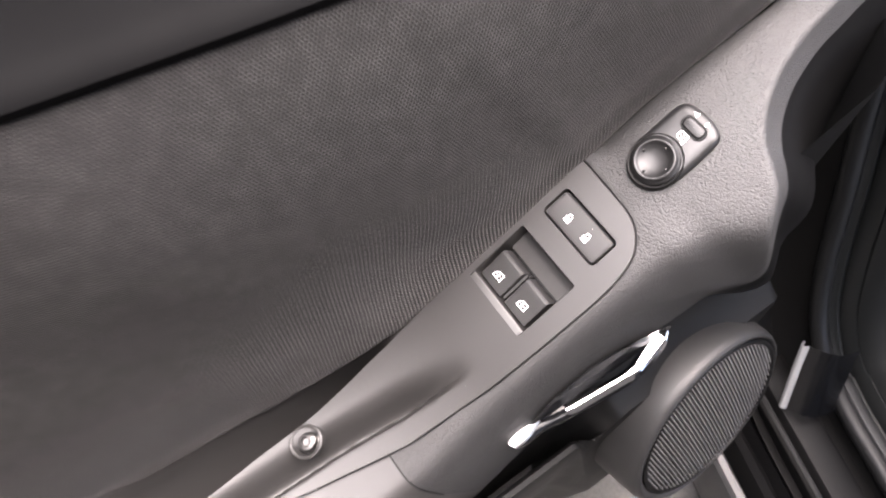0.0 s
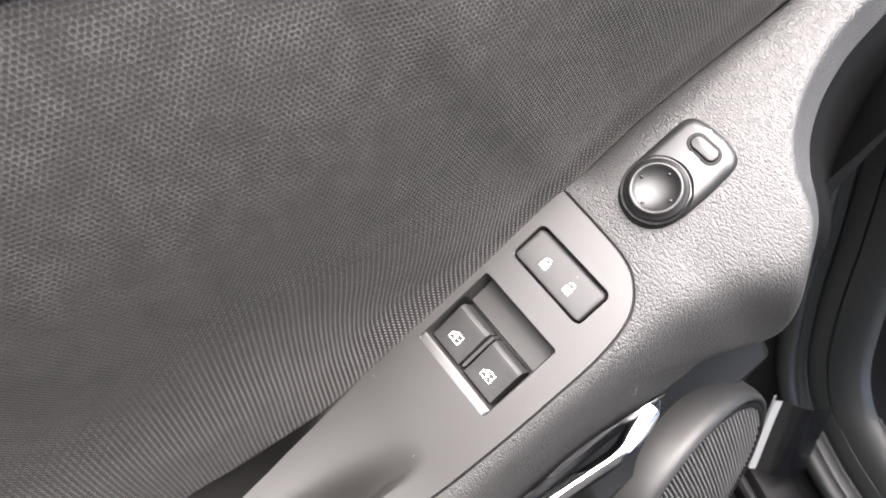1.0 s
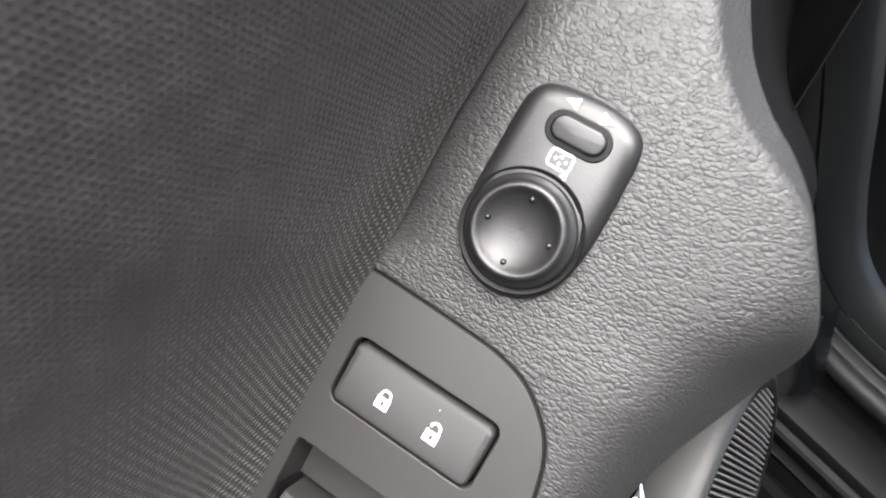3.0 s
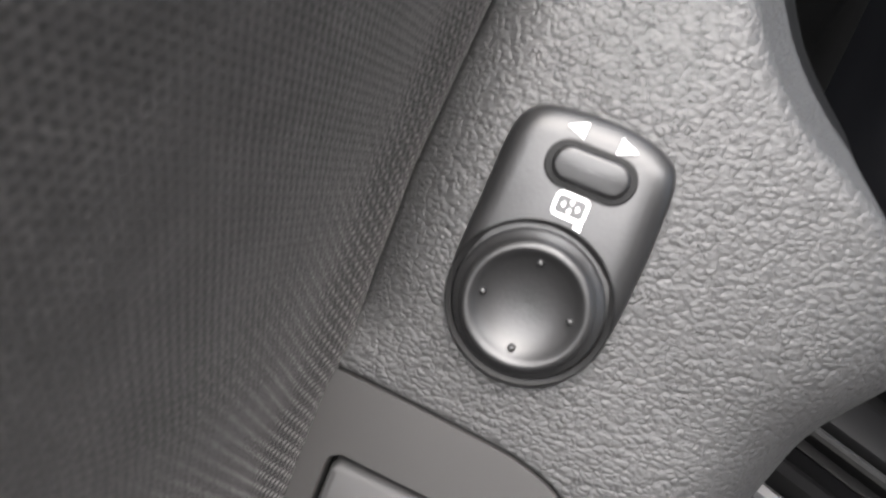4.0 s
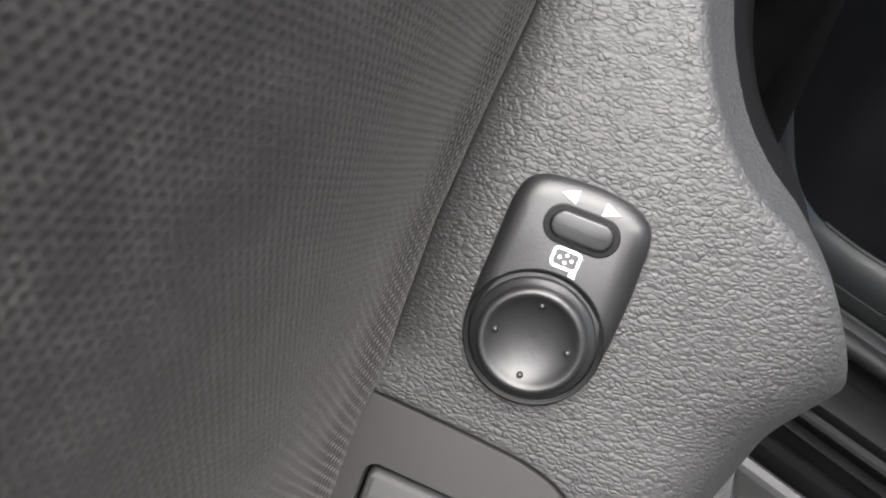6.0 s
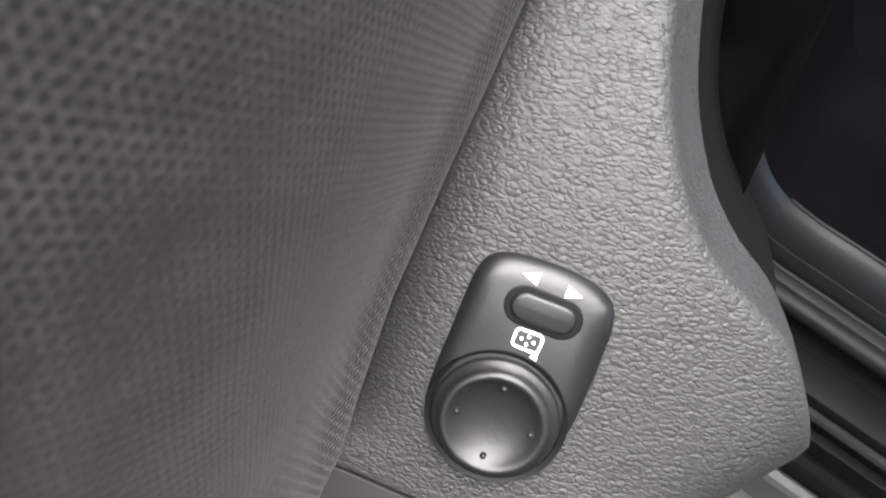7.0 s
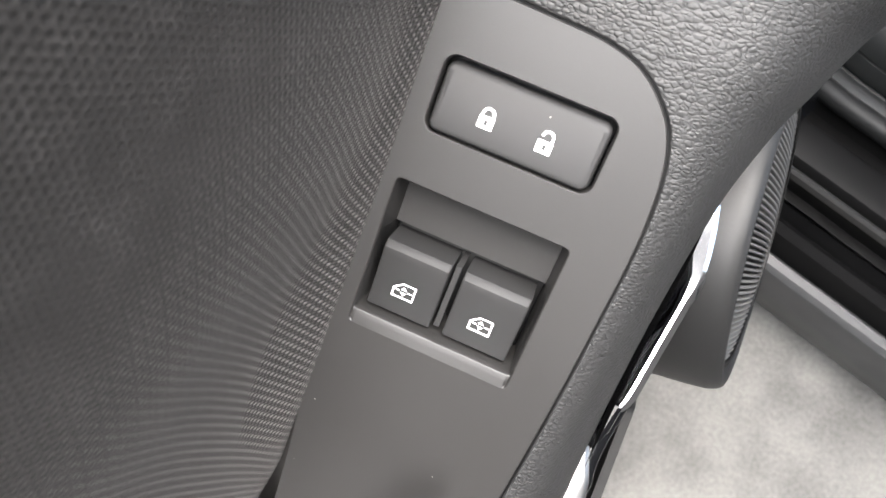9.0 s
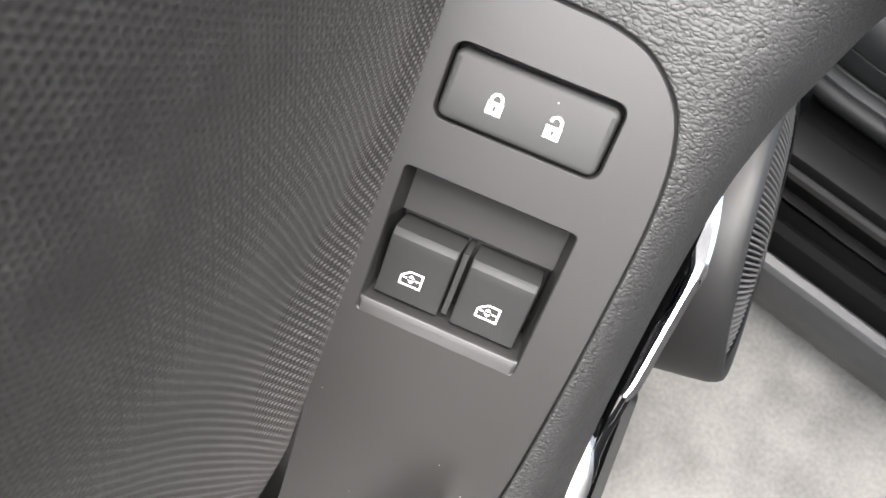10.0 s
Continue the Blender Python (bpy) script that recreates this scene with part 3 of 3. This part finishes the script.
handle = part("door_handle", lever(), M_CHROME, door, "polished chrome pull lever", angle=20)
FRAME = spline([(95, -66, -96), (93, -45, -97), (97, -20, -97), (101, 5, -94), (103.5, 30, -89), (100, 47, -84), (94.5, 62, -79)], 26)
rad = [track(k, [(0, 3.0), (2, 6.0), (8, 5.5), (18, 5.0), (25, 2.5)]) / 1000 for k in range(26)]
part("frame", tube([G(*p) for p in FRAME], rad, 12, (0.9, 0.8)), M_GLOSS, handle, "glossy black lower frame", angle=50)
PADDLE = spline([(94, -68, -92), (90.5, -58, -90.5), (86.5, -46, -90), (83.5, -37, -89), (81.5, -29, -88)], 14)
rad = [track(k, [(0, 3.5), (1.5, 5.6), (4, 6.8), (9, 6.0), (12, 3.6), (13, 1.4)]) / 1000 for k in range(14)]
part("paddle", tube([G(*p) for p in PADDLE], rad, 14, (1.0, 0.3)), M_SATIN, handle, "satin chrome finger plate", angle=60)
part("pivot", tube([G(90, -41, -92), G(92.5, -33, -90), G(94.5, -24, -88.5)], [0.0035, 0.0042, 0.0032], 10), M_GLOSS, handle, "small black pivot")

# the hollow behind the lever: a glossy black lens on the armrest's flank
rows = []
for k in range(25):
    f = k / 24
    y = lerp(-52, 66, f)
    low = track(f, [(0, -84), (0.3, -86), (0.75, -78), (1, -68)])
    high = low + 2 + 36 * math.sin(math.pi * f) ** 0.7
    row = []
    for g in np.linspace(0, 1, 9):
        z = lerp(high, low, g)
        v, w = y * CT + z * ST, -y * ST + z * CT
        e = track(v, [(b, a) for a, b in EDGE[:70]])
        out = track(-w - 20, [(0, 0), (12, 3), (30, 6.4), (42, 8.2), (54, 9.6), (80, 11)])
        row.append(G(e + out + 2.2 - 3.0 * math.sin(math.pi * g) * math.sin(math.pi * f), y, z))
    rows.append(row)
part("handle_recess", sheet(rows), M_GLOSS, door, "glossy black hollow behind the lever", angle=60)

# ---------------------------------------------------------------- window and lock switch panel
switches = thing("window_switch_panel", P(25, 0, 0), "satin charcoal window switch panel set into the armrest", "switch panel")
HOLE = rounded(0, 50, -45.5, 0.9, 1.2, 3)
LOCK_HOLE = rounded(1.7, 48.3, 16.4, 37.0, 3.2)


def bezel():
    bm = bmesh.new()
    seam = [tuple(p) for p in spline(SEAM[4:], 70)]
    seam = [(a - 0.1, b) for a, b in seam]
    left = [(-4.2, 53.6), (-4.4, 30), (-4.6, 4), (-5, -25), (-5.5, -57), (-6.2, -80)]
    outer = [(63.0, -80)] + [p for p in seam if p[1] > -79] + left
    edges = []
    rings = []
    for ring, way in ((outer, 0.45), (HOLE, -0.55), (LOCK_HOLE, -0.45)):
        pts = inset(ring, way) if way < 0 else [(p[0], p[1]) for p in ring]
        vs = [bm.verts.new(P(a, b, 2)) for a, b in pts]
        edges += [bm.edges.new((vs[i], vs[(i + 1) % len(vs)])) for i in range(len(vs))]
        rings.append((vs, ring, way))
    bmesh.ops.triangle_fill(bm, edges=edges, use_beauty=True)
    for vs, ring, way in rings:
        last = vs
        for f, w in ((0.35, 1.88), (0.75, 1.55), (1.0, 1.0), (1.0, -2.5)):
            pts = inset(ring, way * (1 - f)) if way < 0 else inset(ring[::-1], 0.25 * f)[::-1]
            low = [bm.verts.new(P(a, b, w)) for a, b in pts]
            for i in range(len(vs)):
                k = (i + 1) % len(vs)
                bm.faces.new((last[i], last[k], low[k], low[i]))
            last = low
    # the rear of the panel, with the finger scoop
    rows = []
    for v in np.linspace(-80, -300, 70):
        u1 = track(v, [(b, a) for a, b in SEAM[:6]]) - 0.1
        u0 = track(v, [(-300, 8), (-265, 6), (-229, 3.5), (-195, 3), (-182, 2.5), (-137, -2), (-90, -5), (-80, -6.2)])
        uc = track(v, [(-290, 26), (-234, 28), (-188, 31), (-142, 38), (-81, 46)])
        depth = 20 * smooth_step(-80, -150, v)
        row = []
        for f in np.linspace(0, 1, 40):
            u = lerp(u0, u1, f)
            d = u - uc
            g = math.exp(-(d / 2.4) ** 2) if d > 0 else math.exp(-(d / 12) ** 2)
            row.append(P(u, v, arm_w(v) - depth * g))
        row = [P(u0, v, arm_w(v) - 18)] + row + [P(u1, v, arm_w(v) - 3)]
        rows.append(row)
    sheet(rows, bm=bm)
    return bm


rows = []
line = spline(SEAM[1:], 120)
way = np.gradient(line, axis=0)
for (a, b), (da, db) in zip(line, way / np.linalg.norm(way, axis=1)[:, None]):
    rows.append([P(a + db * k, b - da * k, arm_w(b) - h) for k, h in ((-0.9, 3.0), (-0.6, 1.5), (1.3, 1.5), (1.6, 3.0))])
part("joint", sheet(rows), M_BLACK, switches, "black joint round the panel")
part("bezel", bezel(), M_BEZEL, switches, "satin charcoal moulded panel", angle=30)
prof = [(0.9, 1.2), (0.85, -4.5), (0.6, -7.4), (-0.3, -9.4), (-2.4, -10.3), (-7, -10.7), (-12, -10.9), (-15.7, -11.1), (-15.9, -17.4), (-40.9, -17.4), (-41.4, -6.0), (-41.5, -1.0), (-41.55, 0.7), (-41.75, 1.15), (-42.3, 1.35), (-43.8, 1.62), (-46.15, 2.03)]
rows = []
for u, k in ((0, 0), (0.35, 0.3), (0.9, 0.9), (1.2, 1), (25, 1), (48.9, 1), (49.2, 0.9), (49.7, 0.3), (50, 0)):
    rows.append([P(u, v, lerp(1.2, w, k)) for v, w in prof])
part("recess", sheet(rows), M_BEZEL, switches, "scooped finger well", angle=40)


part("switch_base", pillow(rounded(1.3, 48.8, -40.8, -16.0, 0.5, 2), [(0, -17.2), (0, -15.8), (0.2, -15.7)]), M_BLACK, switches, "black base below the buttons")
part("lock_base", pillow(rounded(1.0, 49.0, 15.8, 37.6, 3.2), [(0, -9), (0, -5), (0.2, -4.9)]), M_BLACK, switches, "black base below the lock button")


def icon(shapes, name, parent, place, h):
    """Flat print from closed outlines."""
    bm = bmesh.new()
    for ring in shapes:
        lo = [bm.verts.new(place(a, b, h)) for a, b in ring]
        hi = [bm.verts.new(place(a, b, h + 0.06)) for a, b in ring]
        bm.faces.new(hi)
        for i in range(len(ring)):
            k = (i + 1) % len(ring)
            bm.faces.new((lo[i], lo[k], hi[k], hi[i]))
    return part(name, bm, M_WHITE, parent, "white printed symbol", smooth=False)


def stroke(points, wide, closed=False):
    """Quads along a line."""
    out = []
    pts = [np.array(p, float) for p in points] + ([np.array(points[0], float)] if closed else [])
    for a, b in zip(pts, pts[1:]):
        d = (b - a) / (np.linalg.norm(b - a) + 1e-9)
        n = np.array([-d[1], d[0]]) * wide / 2
        a2, b2 = a - d * wide * 0.35, b + d * wide * 0.35
        out.append([tuple(a2 - n), tuple(b2 - n), tuple(b2 + n), tuple(a2 + n)])
    return out


def window_button(u0, name="window_button"):
    prof = [(-18.3, -15.8), (-18.4, -2.3), (-18.7, -1.8), (-19.8, -0.8), (-20.3, -0.5), (-21.2, -0.48), (-22.6, -0.62), (-32, -2.0), (-40.1, -2.6), (-40.5, -3.2), (-40.6, -15.8)]
    u1 = u0 + 20.3
    rows = [[P(u0, v, -15.8) for v, _ in prof]]
    for u, dip in ((u0, 0.7), (u0 + 0.25, 0.2), (u0 + 0.7, 0.0), (u1 - 0.7, 0.0), (u1 - 0.25, 0.2), (u1, 0.7)):
        rows.append([P(u, v, w - (dip if w > -9 else 0)) for v, w in prof])
    rows.append([P(u1, v, -15.8) for v, _ in prof])
    b = part(name, sheet(rows), M_BUTTON, switches, "dark rocker button", angle=25)
    cu, cv = u0 + 9.7, -32.2
    body = [(-3.2, -2.3), (3.2, -2.3), (3.2, 2.4), (-0.6, 2.4), (-2.6, 0.9), (-3.2, 0.2)]
    shapes = stroke([(cu + a, cv + c) for a, c in body], 0.5, True)
    shapes += [[(cu + a, cv + c) for a, c in q] for q in (((-1.0, 0.3), (1.0, 0.3), (0, 1.5)), ((1.0, -0.4), (-1.0, -0.4), (0, -1.6)), ((-2.6, -0.25), (-1.3, -0.25), (-1.3, 0.15), (-2.6, 0.15)), ((1.3, -0.25), (2.6, -0.25), (2.6, 0.15), (1.3, 0.15)))]
    icon(shapes, "window_icon", b, lambda a, c, h: P(a, c, h - 2.0 + (0.147 if c > -32 else 0.074) * (c + 32)), 0.03)
    return b


window_button(2.3)
window_button(26.7)
rows = [[P(u, v, w) for v, w in ((-18, -15.8), (-18.5, -3.5), (-39.5, -4.5), (-40, -15.8))] for u in (23.5, 23.7, 25.0, 25.2)]
part("divider", sheet(rows), M_BUTTON, switches, "thin rib between the buttons")
lock = part("lock_button", pillow(rounded(2.6, 47.4, 17.0, 35.6, 2.6), [(0, -4), (0, 1.2), (0.25, 2.0), (0.6, 2.6), (0.9, 2.72), (1.9, 2.75)], tilt=lambda a, b: -0.05 * (b - 24) - 1.2 * smooth_step(33.4, 35.6, b)), M_BUTTON, switches, "wide central locking button", angle=40)


def arc(cu, cv, r, a0, a1, n=9):
    return [(cu + r * math.cos(radians(lerp(a0, a1, k / n))), cv + r * math.sin(radians(lerp(a0, a1, k / n)))) for k in range(n + 1)]


def padlock(cu, cv, opened, name):
    shapes = [[(cu + a, cv + b) for a, b in q] for q in ([(-2.1, -2.8), (-0.45, -2.8), (-0.45, 0.5), (-2.1, 0.5)], [(0.45, -2.8), (2.1, -2.8), (2.1, 0.5), (0.45, 0.5)], [(-0.45, -0.5), (0.45, -0.5), (0.45, 0.5), (-0.45, 0.5)], [(-0.45, -2.8), (0.45, -2.8), (0.45, -1.9), (-0.45, -1.9)])]
    if opened:
        shapes += stroke([(cu + 1.5, cv + 0.5), *arc(cu + 0.1, cv + 1.5, 1.45, 0, 170)], 0.7)
    else:
        shapes += stroke([(cu + 1.45, cv + 0.5), *arc(cu, cv + 1.1, 1.45, 0, 180), (cu - 1.45, cv + 0.5)], 0.7)
    return icon(shapes, name, lock, lambda a, b, h: P(a, b, h - 0.05 * (b - 24)), 2.75)


padlock(16.9, 25.3, False, "lock_icon")
padlock(33.0, 25.2, True, "unlock_icon")

# the screw at the rear of the panel
screw = thing("screw", P(14, -199, arm_w(-199)), "bright steel screw in a round recess of the grab handle", "screw")


def Q(a, b, h):
    return P(14 + a, -199 + b, arm_w(-199) + h - 0.33 * b)


part("collar", lathe(0, 0, [(11.2, -4), (11.2, 0.6), (10.2, 1.2), (9.2, 0.8), (8.8, -3), (8.7, -4)], 36, Q), M_BEZEL, screw)
part("seat", lathe(0, 0, [(9.0, -3.9), (8.6, -3.7), (0, -3.6)], 30, Q), M_BLACK, screw, "black bottom of the recess")
part("head", lathe(0, 0, [(7.4, -4), (7.2, -3.2), (6.4, -2.8), (6.2, -1.2), (5.4, -0.4), (3.4, -0.2), (3.1, -1.8), (0, -2.0)], 30, Q), M_STEEL, screw, "zinc-plated head")

# ---------------------------------------------------------------- mirror control
mirror = thing("mirror_control", P(28, 95, 3), "black mirror adjuster with round dial and side selector", "mirror switch")
HOUSE = [tuple(p) for p in spline([(44.6, 101), (43.6, 114.5), (40.2, 119.2), (32, 121.3), (21, 121), (14.6, 119.2), (11.8, 114), (11.2, 100), (10.9, 86), (12.6, 77), (18, 70), (27, 66.9), (36, 69.3), (41.6, 75.6), (44.2, 86), (44.6, 101)], 90)][:-1]
part("housing", pillow(HOUSE, [(0, -1), (0, 3.0), (0.5, 4.0), (1.4, 4.9), (2.8, 5.5), (4.5, 5.8)], tilt=lambda a, b: -0.9 * smooth_step(112, 121, b)), M_CONTROL, mirror, "domed black housing", angle=60)
CU, CV = 27.5, 84.5
part("dial_seat", lathe(CU, CV, [(16.2, 4), (16.2, 5.6), (15.9, 6.0), (14.9, 5.6), (14.6, 4.5)], 60), M_BLACK, mirror, "dark collar round the dial")
dial = part("dial", lathe(CU, CV, [(14.5, 4), (14.4, 6.8), (13.9, 7.5), (13.0, 7.8), (12.5, 9.0), (12.0, 9.8), (11.3, 10.1), (10.6, 9.9), (9.9, 9.2), (8.5, 8.2), (5.5, 7.2), (2.5, 6.75), (0, 6.65)], 64), M_CONTROL, mirror, "dished thumb dial", angle=60)
for a in (90, 180, 0, 270):
    bu, bv = CU + 8.5 * math.cos(radians(a + 4)), CV + 8.5 * math.sin(radians(a + 4))
    bm = lathe(bu, bv, [(0.8, 8.2), (0.75, 8.7), (0.5, 9.1), (0.2, 9.22), (0, 9.24)], 14)
    part("bump", bm, M_CONTROL, dial)
STAD = rounded(19.9, 37.4, 106.9, 116.1, 4.5, 8)
part("selector_gap", pillow(STAD, [(0, 5), (0, 5.75), (0.2, 5.87), (0.4, 5.88)]), M_BLACK, mirror, "dark gap round the selector")
part("selector", pillow(rounded(21.4, 36.0, 108.3, 114.8, 3.2, 8), [(0, 5), (0, 6.3), (0.2, 6.75), (0.5, 7.0), (0.9, 7.08)]), M_CONTROL, mirror, "oval slide selector", angle=60)
icon([[(21.6, 118.0), (25.2, 116.6), (25.2, 119.6)]], "left_arrow", mirror, lambda a, b, h: P(a, b, h), 5.62)
icon([[(35.2, 117.6), (31.6, 119.2), (31.6, 116.2)]], "right_arrow", mirror, lambda a, b, h: P(a, b, h), 5.62)
ring = rounded(24.8, 30.8, 102.2, 106.4, 1.0, 3)
shapes = stroke(ring, 0.6, True) + [[(29.6, 100.9), (31.2, 100.6), (31.0, 102.4), (29.9, 102.4)]]
for a, b in ((26.4, 104.3), (29.2, 104.3), (27.8, 105.2), (27.8, 103.4)):
    shapes.append([(a - 0.45, b), (a, b - 0.45), (a + 0.45, b), (a, b + 0.45)])
icon(shapes, "mirror_icon", mirror, P, 5.85)

# ---------------------------------------------------------------- the car's side
car = thing("car", S(200, 420, -700), "dark car body side with sill and door aperture", "car")


def run(profile, s0, s1, count=30, thick=None):
    return sheet([[S(s, n, z) for n, z in profile] for s in np.linspace(s0, s1, count)], thick)


part("rocker", run([(322, -760), (303, -700), (299, -640), (301, -606), (306, -600), (315, -598), (320, -604), (322, -640)], 40, 1500), M_SILL, car, "grey painted lower sill")
part("sill_seal", run([(318, -640), (322, -560), (330, -552), (336, -556), (338, -575), (342, -555), (348, -548), (352, -552), (354, -600)], 40, 1500), M_RUBBER, car, "black rubber lip seals")
part("sill_step", run([(350, -600), (351, -500), (353, -484), (358, -478), (366, -476), (392, -478), (398, -482), (402, -500), (402, -600)], 60, 1500), M_KICK, car, "dark satin step over the sill")
part("sill_channel", run([(400, -540), (404, -498), (420, -500), (430, -540)], 40, 1500), M_BLACK, car, "black seal channel")
BEAD = [(-230, 140), (-160, 10), (-111, -105), (-80, -176), (-40, -257), (0, -341), (42, -407), (93, -447), (151, -462), (220, -464), (400, -466), (1400, -466)]
curve = spline(BEAD, 90)
part("door_seal", tube([S(s, 422, z) for s, z in curve], 0.011, 12, up=(0.26, 0.96, 0.02)), M_SEAL, car, "grey tubular door seal")


def band(offs, n_of, start=0.0, end=1.0, count=160):
    """A strip that runs beside the door seal: (into the aperture, into the car), over a stretch of the seal's front two metres."""
    c = spline(BEAD, count)
    t = np.gradient(c, axis=0)
    t /= np.linalg.norm(t, axis=1)[:, None]
    nrm = np.stack([-t[:, 1], t[:, 0]], 1)
    rows = []
    for p, q in list(zip(c, nrm))[round(start * count):round(end * count) + 1]:
        rows.append([S(p[0] + q[0] * a, n, p[1] + q[1] * a) for a, n in zip(offs, n_of)])
    return sheet(rows)


TRIM_OFFS = (4, 8, 11, 12.4, 14, 22, 31, 32.5, 34, 46, 58, 61, 62)
TRIM_IN = (430, 436, 438, 446, 440, 441, 446, 451, 446, 451, 462, 467, 474)
part("kick_trim", band(TRIM_OFFS, TRIM_IN, 0.0, 0.352), M_PILLAR, car, "grey ribbed trim inside the front pillar")
part("sill_trim", band(TRIM_OFFS, [n + 3 for n in TRIM_IN], 0.352, 1.0), M_PILLAR, car, "grey ribbed trim along the sill")
# a black sheet where the open cabin is only in shade
part("trim_return", band((61.5, 66, 70), (473, 520, 640)), M_CABIN_SHADE, car, "black sheet behind the trim in place of the cabin's shade")
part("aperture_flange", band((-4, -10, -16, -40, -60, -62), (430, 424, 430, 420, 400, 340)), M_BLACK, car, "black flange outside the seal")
part("floor_carpet", run([(500, -520), (900, -560), (1500, -560), (1900, -500)], -600, 1400, 4, Vector((0, 0, -0.01))), M_CABIN_SHADE, car, "black carpet")
part("footwell_wall", sheet([[S(-120 - 0.35 * (z + 560), n, z) for n in (470, 900, 1900)] for z in np.linspace(-560, 60, 6)], Vector((-0.02, 0.01, 0))), M_CABIN_SHADE, car, "footwell wall, blackened in place of its shade")
part("roof", run([(400, 620), (520, 690), (1200, 720), (1900, 640)], 60, 1500, 6, Vector((0, 0, 0.03))), M_PAINT, car, "painted roof")
part("pillar", tube([S(-420, 440, 60), S(-250, 440, 260), S(-60, 430, 470), S(120, 420, 630)], 0.035, 10), M_BLACK, car, "black raked front pillar")
part("dashboard", run([(470, -250), (470, 60), (520, 110), (1000, 130), (1800, 110), (1850, -250)], -560, -60, 5, Vector((0.01, 0, -0.01))), M_CABIN_SHADE, car, "dark dashboard")
# added out of view, to throw shadow on the pillar trim below
part("trim_shade", run([(330, 30), (318, 45), (316, 75), (330, 104), (470, 118), (474, 60), (470, 30), (330, 30)], -560, 55, 6), M_CABIN_SHADE, car, "unseen black overhang added to shade the front pillar trim")
part("far_side", run([(1900, -600), (1950, -200), (1940, 150)], -600, 1500, 4, Vector((0.01, 0.03, 0))), M_CABIN_SHADE, car, "dark far side of the cabin")
part("wing", sheet([[S(s, n, z) for n, z in ((330, -560), (322, -300), (330, -60), (380, 20), (700, 60))] for s in np.linspace(-1300, -330, 8)], Vector((0, 0.01, 0))), M_PAINT, car, "dark painted front wing")


def pillar_foot(line, offs):
    """A pressed panel that follows a line down the foot of the front pillar; offs: (along, in, up) across it."""
    return sheet([[S(s + a, n + b, z + c) for a, b, c in offs] for s, n, z in spline(line, 16)])


FOOT = [(74, 354, -362), (86, 353, -392), (101, 352, -428), (118, 351, -468)]
part("pillar_foot", pillar_foot(FOOT, [(-4, 10, -6), (-3.5, 4, -4), (-2, 1, -2), (1, 0, 0.5), (3, 1.5, 2.5), (5, 5, 4)]), M_SILVER, car, "bright silver painted foot of the front pillar")
part("pillar_base", pillar_foot(FOOT, [(5, 4.5, 4), (12, 9, 8), (20, 16, 10), (26, 26, 10), (28, 40, 7), (28, 56, 2)]), M_GLOSS, car, "dark painted base of the front pillar")
part("sill_flange", run([(343, -492), (344, -484), (347, -481), (350, -483), (351, -492)], 95, 1500), M_TRIM, car, "thin grey sill flange")
